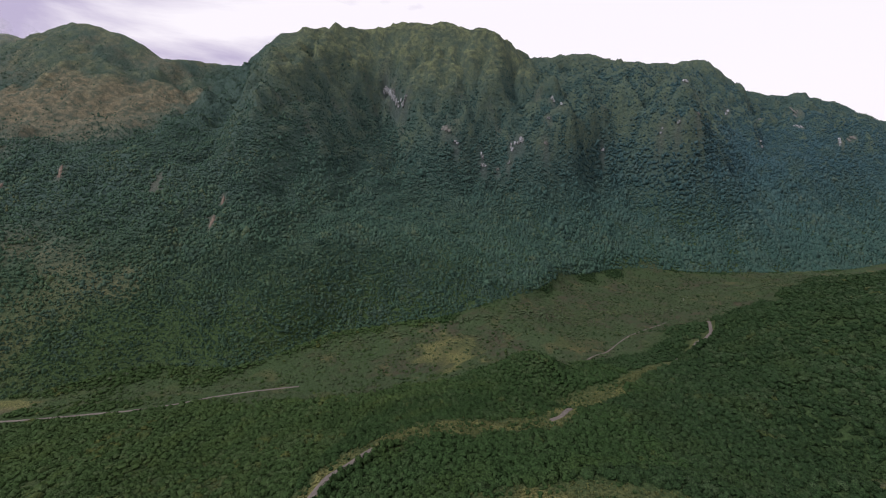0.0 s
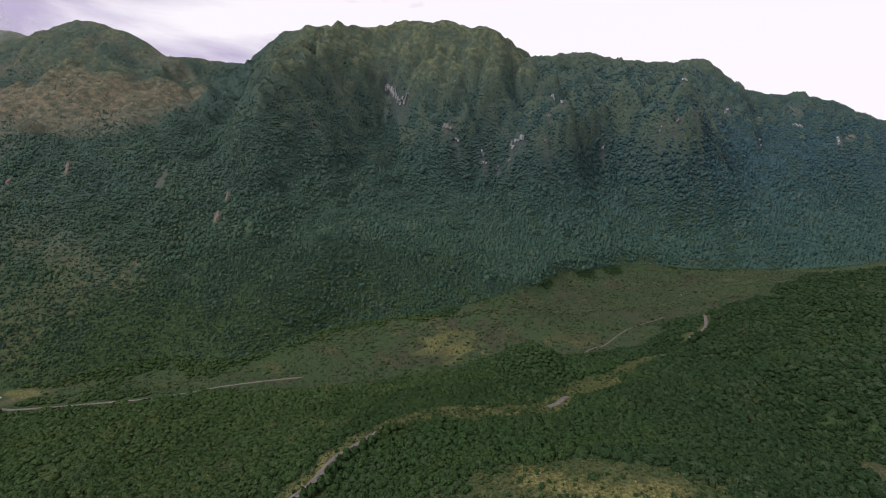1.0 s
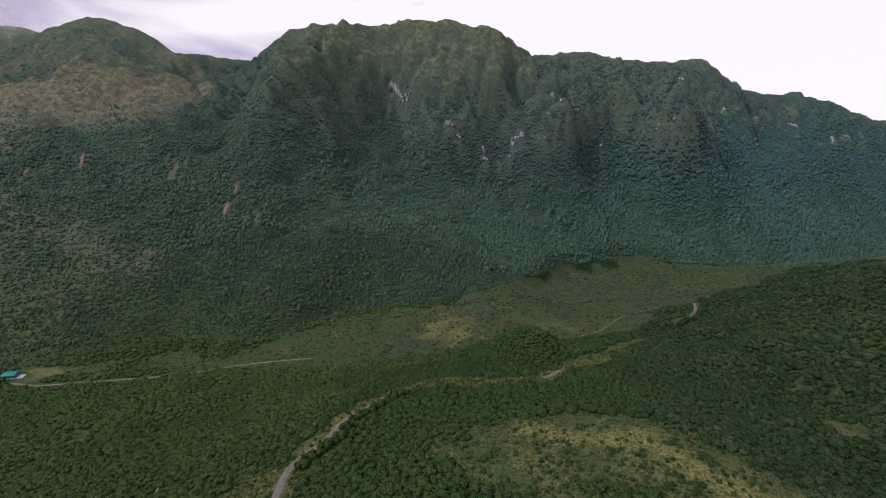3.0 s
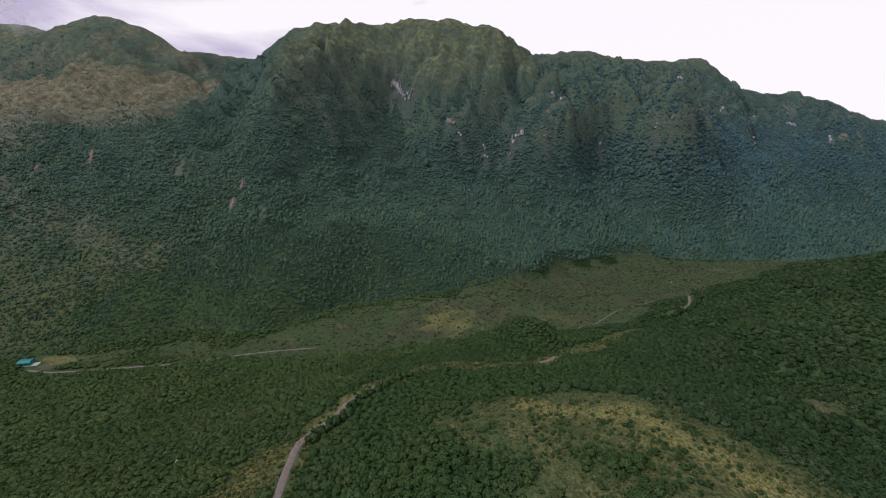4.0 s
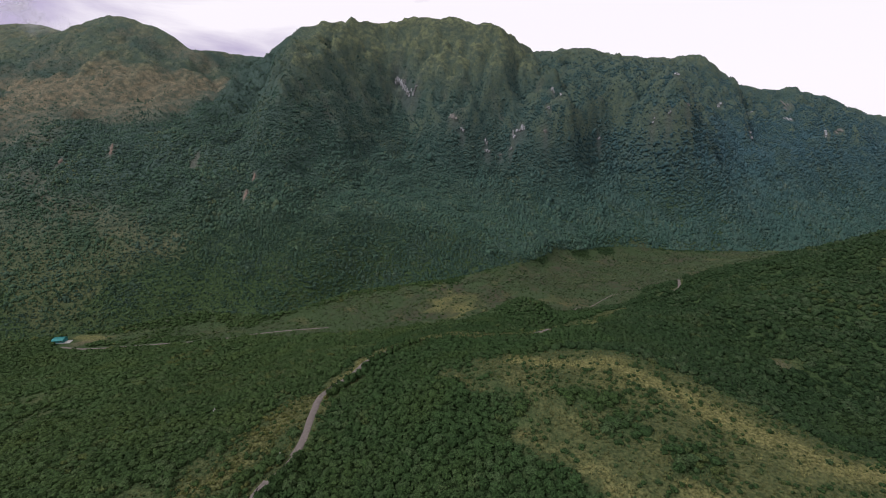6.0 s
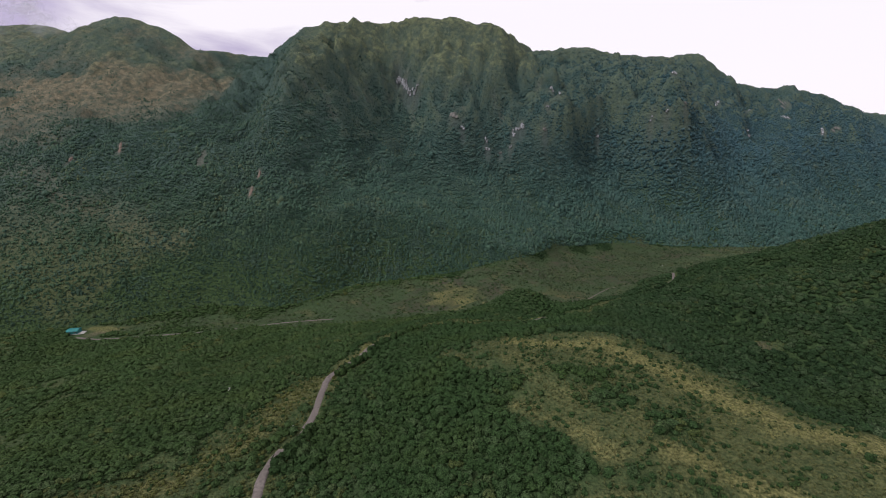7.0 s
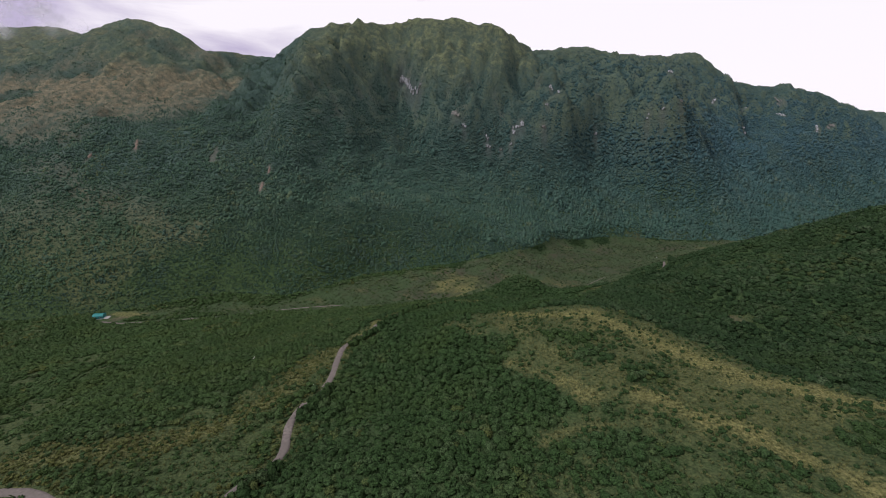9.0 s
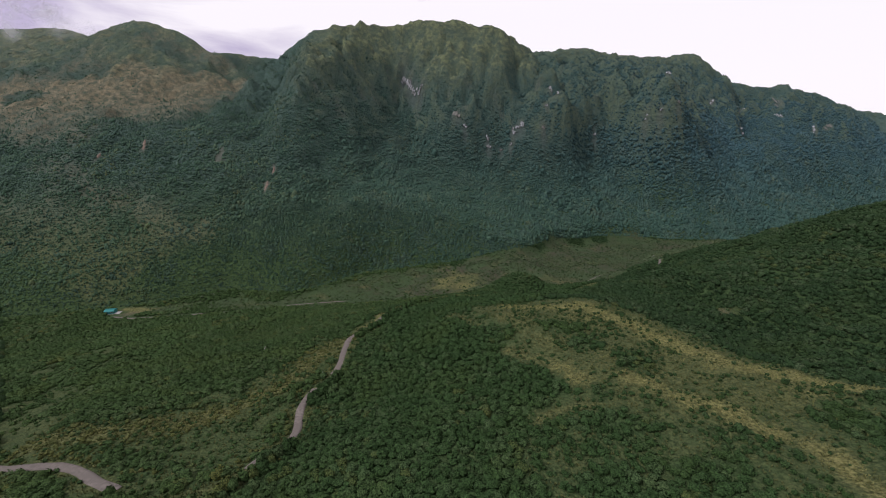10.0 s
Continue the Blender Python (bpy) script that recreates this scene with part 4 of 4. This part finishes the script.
# ---- single shrubs ----
def empty(name, m, label, category, group=""):
    ob = new(name)
    ob.empty_display_size = 0.5
    ob.matrix_basis = m
    return tagged(ob, label, category, group)


def stem_mesh(seed):
    """A short forked stem, tapering upwards, for a shrub 1 high."""
    rnd = np.random.RandomState(seed)
    cs, fs, at = [], [], 0
    for k in range(4):
        a = k * 1.57 + rnd.uniform(-0.4, 0.4)
        top = np.array([0.2 * math.cos(a), 0.2 * math.sin(a), 0.55])
        for r, p in ((0.035, np.zeros(3)), (0.012, top)):
            cs.append(np.array([p + (r * math.cos(q), r * math.sin(q), 0) for q in (0, 1.57, 3.14, 4.71)]))
        fs.append(np.array([(at + q, at + (q + 1) % 4, at + 4 + (q + 1) % 4, at + 4 + q) for q in range(4)]))
        at += 8
    return sheet("stem", np.concatenate(cs), np.concatenate(fs), BARK)


def single_shrubs():
    made = []
    looks = ("rounded dark green shrub with dense small leaves", "broad green shrub with a lumpy leafy crown", "low olive shrub with pale leaf tips", "dark shrub with an uneven leafy top")
    for k in range(8):
        co, fa = LEAFY[k]
        me = sheet("crown", co, fa, LEAF)
        me.attributes.new("tint", "FLOAT", "POINT").data.foreach_set("value", np.full(len(co), 0.12 + 0.11 * k, np.float32))
        made.append((me, stem_mesh(k)))
    rnd = np.random.RandomState(7)
    first = {}
    for x, y, z, wide, high in SINGLE:
        k = rnd.randint(8)
        m = pose(x, y, z, 0, 0, rnd.uniform(0, 360)) @ Matrix.Diagonal((wide, wide, high, 1))
        if k in first:
            copy_thing(first[k], m @ Matrix.Diagonal(tuple(1 / v for v in first[k].scale) + (1,)))
            continue
        first[k] = empty("shrub", m, looks[k % 4] + " on the spur", "shrub", "shrubs on the spur")
        for name, me in (("crown", made[k][0]), ("stem", made[k][1])):
            new(name, me).parent = first[k]


single_shrubs()

# ---- rock and slips on the mountain wall ----
def streaked_rock():
    """Pale rock with upright stains of moss and seepage."""
    m, n, l, b = node_material("pale_cliff_rock")
    geo = n.new("ShaderNodeNewGeometry")
    tall = n.new("ShaderNodeVectorMath")
    tall.operation, tall.inputs[1].default_value = "MULTIPLY", (1.0, 1.0, 0.22)
    l.new(geo.outputs["Position"], tall.inputs[0])
    c = mix_colour(n, l, noise_out(n, l, 0.42, 5, tall.outputs[0], 0.4, 0.6), (0.07, 0.075, 0.07), (0.34, 0.35, 0.38))
    c = mix_colour(n, l, noise_out(n, l, 0.9, 6, None, 0.3, 0.6), (0.10, 0.105, 0.10), c)
    l.new(c, b.inputs["Base Color"])
    b.inputs["Roughness"].default_value = 0.9
    bump(n, l, b, noise_out(n, l, 0.5, 8, tall.outputs[0], 0.2, 0.8), 1.0, 1.0)
    return m


ROCK = streaked_rock()
DARK_ROCK = plain_grain("mossy_cliff_rock", (0.07, 0.072, 0.066), (0.17, 0.165, 0.15), 0.15, 0.9, 0.4)
EARTH = plain_grain("slip_earth", (0.075, 0.064, 0.050), (0.20, 0.150, 0.122), 0.3, 0.95, 0.2)


def outcrop(x, y, wide, high, count, seed, material, label):
    """Jagged upright slabs that break out of the slope round x, y."""
    rnd = np.random.RandomState(seed)
    base = empty("rock_outcrop", pose(x, y, float(land(x, y))), label, "rock outcrop", "rock outcrops on the wall")
    slope = max(0.5, float(land(x, y + 6) - land(x, y - 6)) / 12)
    for k in range(count):
        u = ((k + 0.5) / count - 0.5) * wide + rnd.uniform(-0.1, 0.1) * wide
        v = rnd.uniform(-0.4, 0.4) * high
        w, h = max(1.8, wide / count * rnd.uniform(0.9, 1.7)), max(3.5, high * rnd.uniform(0.4, 0.9))
        dy = v / slope
        dz = float(land(x + u, y + dy) - land(x, y))
        bm = bmesh.new()
        bmesh.ops.create_icosphere(bm, subdivisions=2, radius=1.0)
        for q in bm.verts:
            c = q.co
            c = Vector([math.copysign(abs(t) ** 0.55, t) for t in c])
            n = 1 + 0.75 * noise.noise(Vector((c.x * 2.6 + seed, c.y * 1.7 + k, c.z * 1.9)))
            # the slab leans back with the slope
            q.co = Vector((u + c.x * w * 0.5 * n + 0.2 * c.z * w, dy + c.y * 1.3 * n + c.z * h * 0.5 * n / slope * 0.8 - 0.5, dz + c.z * h * 0.5 * n + 0.6))
        part("slab", bm, material, base)
    return base


for k, (x, y, wide, high, n) in enumerate(OUTCROPS + FAR_OUTCROPS):
    outcrop(x, y, wide, high, n, 300 + k, ROCK if k % 5 != 4 else DARK_ROCK, "pale grey bare rock face broken out of the forested cliff" if high > 9 else "small pale rock outcrop among cliff vegetation")

def slip(x, y, wide, tall, turn, seed):
    """A ragged scar of bare earth draped on the slope."""
    cs, fs, n = [], [], 26
    c, s = math.cos(radians(turn)), math.sin(radians(turn))
    for r in range(5):
        for k in range(n):
            a = k / n * 2 * math.pi
            q = r / 4 * (1 + 0.45 * float(rough(math.cos(a) * 20 + seed, math.sin(a) * 20, 9, seed, 2)))
            u, v = wide * q * math.cos(a), tall * q * math.sin(a)
            cs.append((x + u * c - v * s, y + u * s + v * c))
    for r in range(4):
        for k in range(n):
            fs.append((r * n + k, (r + 1) * n + k, (r + 1) * n + (k + 1) % n, r * n + (k + 1) % n))
    p = np.array(cs)
    z = land(p[:, 0], p[:, 1]) + np.repeat((1.6, 1.5, 1.3, 1.0, -0.5), n)
    return sheet("landslip", np.c_[p, z], fs, EARTH, True)


for k, (x, y, wide, tall, turn) in enumerate(((-448, 498, 2.6, 6, 10), (-499, 475, 2.0, 4.5, 0), (-265, 503, 1.8, 8, 14), (-268, 479, 2.8, 6.5, 5))):
    tagged(new("landslip", slip(x, y, wide, tall, turn, 340 + k)), "bare reddish earth scar in the forested slope", "landslip", "landslips on the slope", "structure")


# ---- cloud on the far hill ----
def mist_material():
    """Thin white mist: thick in the middle of its bank, torn at the edges."""
    m, n, l, b = node_material("mist")
    out = n["Material Output"]
    n.remove(b)
    pos = n.new("ShaderNodeTexCoord")
    mid_ = n.new("ShaderNodeVectorMath")
    mid_.operation, mid_.inputs[1].default_value = "SUBTRACT", (0.5, 0.5, 0.5)
    l.new(pos.outputs["Generated"], mid_.inputs[0])
    far_ = n.new("ShaderNodeVectorMath")
    far_.operation = "LENGTH"
    l.new(mid_.outputs[0], far_.inputs[0])
    torn = n.new("ShaderNodeMath")
    torn.operation, torn.inputs[1].default_value = "MULTIPLY_ADD", 0.45
    l.new(noise_out(n, l, 0.016, 7, None, 0.25, 0.75), torn.inputs[0])
    l.new(far_.outputs["Value"], torn.inputs[2])
    thick = n.new("ShaderNodeMapRange")
    thick.interpolation_type = "SMOOTHSTEP"
    for k, v in (("From Min", 0.22), ("From Max", 0.66), ("To Min", 0.85), ("To Max", 0.0)):
        thick.inputs[k].default_value = v
    l.new(torn.outputs[0], thick.inputs["Value"])
    clear, white, glow = n.new("ShaderNodeBsdfTransparent"), n.new("ShaderNodeBsdfDiffuse"), n.new("ShaderNodeBsdfTranslucent")
    for node in (white, glow):
        node.inputs["Color"].default_value = (0.88, 0.87, 0.92, 1)
    body, mixed = n.new("ShaderNodeMixShader"), n.new("ShaderNodeMixShader")
    l.new(white.outputs[0], body.inputs[1])
    l.new(glow.outputs[0], body.inputs[2])
    l.new(thick.outputs[0], mixed.inputs[0])
    l.new(clear.outputs[0], mixed.inputs[1])
    l.new(body.outputs[0], mixed.inputs[2])
    l.new(mixed.outputs[0], out.inputs["Surface"])
    return m


def cloud_bank(x, y, z, wide, tall):
    """A bank of mist over the far hilltop: four bellied veils, one behind the other."""
    bank = empty("cloud_bank", pose(x, y, z, 0, 0, 40), "ragged white cloud hanging on the far hilltop", "cloud")
    mist = mist_material()
    for k in range(4):
        u, v = np.meshgrid(np.linspace(-0.5, 0.5, 25), np.linspace(-0.5, 0.5, 13))
        u, v = u.ravel(), v.ravel()
        belly = -18 * (1 - 2 * u * u - 2 * v * v) + 4 * rough(u * 160 + 50 * k, v * 60, 18, 80 + k, 2)
        co = np.c_[u * wide * (1 - 0.1 * k) + 12 * k, belly + 22 * k, v * tall * (1 + 0.12 * k) + 3 * k]
        i = (np.arange(12)[:, None] * 25 + np.arange(24)[None]).ravel()
        new("veil", sheet("veil", co, np.stack([i, i + 1, i + 26, i + 25], 1), mist, True)).parent = bank


cloud_bank(-965, 880, 421, 330, 92)


# ---- hut ----
def boxed(bm, x0, x1, y0, y1, z0, z1):
    made = bmesh.ops.create_cube(bm, size=1.0)["verts"]
    for v in made:
        v.co = Vector(((x0 + x1) / 2 + v.co.x * (x1 - x0), (y0 + y1) / 2 + v.co.y * (y1 - y0), (z0 + z1) / 2 + v.co.z * (z1 - z0)))
    return made


def paint(name, a, b_, roughness):
    return plain_grain(name, a, b_, 1.5, roughness, 0.005)


TEAL_ROOF = paint("teal_roof_sheet", (0.035, 0.20, 0.195), (0.05, 0.25, 0.24), 0.45)
TEAL_WALL = paint("teal_wall_paint", (0.02, 0.12, 0.115), (0.03, 0.15, 0.145), 0.7)
DARK_GLASS = paint("dark_window", (0.02, 0.025, 0.03), (0.03, 0.035, 0.04), 0.15)
CONCRETE = paint("pale_concrete", (0.48, 0.47, 0.46), (0.62, 0.60, 0.58), 0.9)


def hut():
    gz = float(land(-353.5, 276.5)) + 0.25
    h = empty("hut", pose(-353.5, 276.5, gz, 0, 0, 12), "turquoise hut with an arched metal roof on the valley floor", "hut")
    L, D, H, T = 8.6, 6.6, 2.6, 0.18
    bm = bmesh.new()
    boxed(bm, -L / 2, L / 2, -D / 2, D / 2, -0.6, 0.12)
    part("base", bm, CONCRETE, h, "pale concrete base")
    front = part("wall", wall_bm(-L / 2, L / 2, -D / 2, -D / 2 + T, H, ((-3.4, -2.0, 1.0, 2.1), (-1.0, 0.0, 0.12, 2.2), (1.4, 3.0, 1.0, 2.1))), TEAL_WALL, h)
    back = part("wall", wall_bm(-L / 2, L / 2, D / 2 - T, D / 2, H, ()), TEAL_WALL, h)
    for x0 in (-L / 2, L / 2 - T):
        bm = bmesh.new()
        ring = [(-D / 2 + T, 0.12), (D / 2 - T, 0.12), (D / 2 - T, H)] + [(D / 2 * math.cos(a), H + 1.5 * math.sin(a)) for a in [k * math.pi / 10 for k in range(1, 10)]] + [(-D / 2 + T, H)]
        lo, hi = ([bm.verts.new((x, y, z)) for y, z in ring] for x in (x0, x0 + T))
        bm.faces.new(lo[::-1])
        bm.faces.new(hi)
        for k in range(len(ring)):
            bm.faces.new((lo[k], lo[(k + 1) % len(ring)], hi[(k + 1) % len(ring)], hi[k]))
        part("gable", bm, TEAL_WALL, h)
    # corrugated arched roof, overhanging the walls
    bm = bmesh.new()
    cols = 60
    rows_ = [k * math.pi / 16 for k in range(17)]
    top, low = [], []
    for i in range(cols + 1):
        x = -L / 2 - 0.5 + (L + 1.0) * i / cols
        wave = 0.03 * (1 if i % 2 else -1)
        top.append([bm.verts.new((x, (D / 2 + 0.45) * math.cos(a), H + 0.05 + (1.62 + wave) * math.sin(a) + (wave if 0 < a < 3.1 else 0))) for a in rows_])
        low.append([bm.verts.new((x, (D / 2 + 0.42) * math.cos(a), H - 0.01 + (1.58 + wave) * math.sin(a))) for a in rows_])
    for i in range(cols):
        for k in range(16):
            bm.faces.new((top[i][k], top[i + 1][k], top[i + 1][k + 1], top[i][k + 1]))
            bm.faces.new((low[i][k + 1], low[i + 1][k + 1], low[i + 1][k], low[i][k]))
    part("roof", bm, TEAL_ROOF, h, "corrugated turquoise metal roof")
    bm = bmesh.new()
    boxed(bm, -0.96, -0.04, -D / 2 + 0.05, -D / 2 + 0.1, 0.12, 2.16)
    door = part("door", bm, TEAL_ROOF, h, "plain metal door")
    bm = bmesh.new()
    boxed(bm, -0.2, -0.12, -D / 2 - 0.02, -D / 2 + 0.05, 1.05, 1.15)
    part("handle", bm, DARK_GLASS, door)
    for x0, x1 in ((-3.4, -2.0), (1.4, 3.0)):
        bm = bmesh.new()
        for a0, a1, b0, b1 in ((x0, x1, 1.0, 1.08), (x0, x1, 2.02, 2.1), (x0, x0 + 0.08, 1.08, 2.02), (x1 - 0.08, x1, 1.08, 2.02)):
            boxed(bm, a0, a1, -D / 2 + 0.03, -D / 2 + 0.12, b0, b1)
        win = part("window", bm, CONCRETE, h, "pale window frame")
        bm = bmesh.new()
        boxed(bm, x0 + 0.08, x1 - 0.08, -D / 2 + 0.07, -D / 2 + 0.09, 1.08, 2.02)
        part("pane", bm, DARK_GLASS, win)
    # lean-to slab beside the gable
    bm = bmesh.new()
    boxed(bm, L / 2 + 0.6, L / 2 + 4.6, -3.2, 2.4, -0.5, 0.1)
    ob = part("concrete_pad", bm, CONCRETE)
    ob.matrix_basis = h.matrix_basis
    tagged(ob, "pale concrete pad beside the hut", "concrete pad")


def wall_bm(x0, x1, y0, y1, top, holes):
    """A wall from boxes round its openings (x0, x1, z0, z1)."""
    bm = bmesh.new()
    cuts = sorted(holes)
    at = x0
    for a, b, lo, hi in cuts:
        boxed(bm, at, a, y0, y1, 0.12, top)
        if lo > 0.13:
            boxed(bm, a, b, y0, y1, 0.12, lo)
        boxed(bm, a, b, y0, y1, hi, top)
        at = b
    boxed(bm, at, x1, y0, y1, 0.12, top)
    return bm


hut()


# ---- small things ----
PALE_WOOD = paint("weathered_wood", (0.42, 0.40, 0.37), (0.6, 0.58, 0.54), 0.9)


def dead_trunk(x, y, tall, lean, turn):
    """A bleached dead trunk with two broken limbs, leaning out of the shrubs."""
    bm = bmesh.new()
    for a, b, r0, r1 in (((0, 0, -0.5), (0, 0, tall), 0.2, 0.09), ((0, 0, tall * 0.6), (0.7, 0.1, tall * 0.85), 0.09, 0.04), ((0, 0, tall * 0.75), (-0.5, -0.2, tall * 0.98), 0.08, 0.03)):
        a, b = Vector(a), Vector(b)
        m = Matrix.Translation((a + b) / 2) @ (b - a).to_track_quat("Z", "Y").to_matrix().to_4x4()
        bmesh.ops.create_cone(bm, cap_ends=True, segments=8, radius1=r0, radius2=r1, depth=(b - a).length, matrix=m)
    ob = part("dead_tree", bm, PALE_WOOD)
    ob.matrix_basis = pose(x, y, float(land(x, y)), 0, lean, turn)
    return tagged(ob, "bleached bare dead trunk leaning above the shrubs", "dead tree")


dead_trunk(-118, 111, 3.2, 28, 10)


def marker(x, y, label):
    """A painted post on a small footing."""
    bm = bmesh.new()
    made = boxed(bm, -0.12, 0.12, -0.12, 0.12, -0.4, 1.5)
    boxed(bm, -0.25, 0.25, -0.25, 0.25, -0.5, 0.1)
    bmesh.ops.bevel(bm, geom=[e for e in bm.edges], offset=0.02, segments=1, affect="EDGES")
    ob = part("marker_post", bm, CONCRETE)
    ob.matrix_basis = pose(x, y, float(land(x, y)), 0, 4, 15)
    return tagged(ob, label, "post")


marker(-71.5, 78, "white-painted post beside the gravel road")
marker(-275, 325.5, "pale post standing in the marsh scrub")


def boulders():
    """Pale stones lying in the stream bed."""
    rnd = np.random.RandomState(61)
    bed = STREAM[(STREAM[:, 0] > 262) & (STREAM[:, 0] < 330)]
    for k in range(14):
        p = bed[rnd.randint(len(bed))] + rnd.uniform(-3.5, 3.5, 2)
        size = rnd.uniform(0.6, 1.5)
        co, fa = ico(400 + k, 0.18)
        me = sheet("boulder", co * size * (1, 0.8, 0.6), fa, BOULDER)
        ob = new("boulder", me)
        ob.matrix_basis = pose(p[0], p[1], float(land(p[0], p[1])) + 0.2 * size, 0, 0, rnd.uniform(0, 360))
        tagged(ob, "pale grey boulder lying in the stream bed", "boulder", "boulders in the stream bed")


BOULDER = plain_grain("pale_boulder", (0.22, 0.22, 0.21), (0.46, 0.45, 0.43), 1.2, 0.9, 0.1)
boulders()
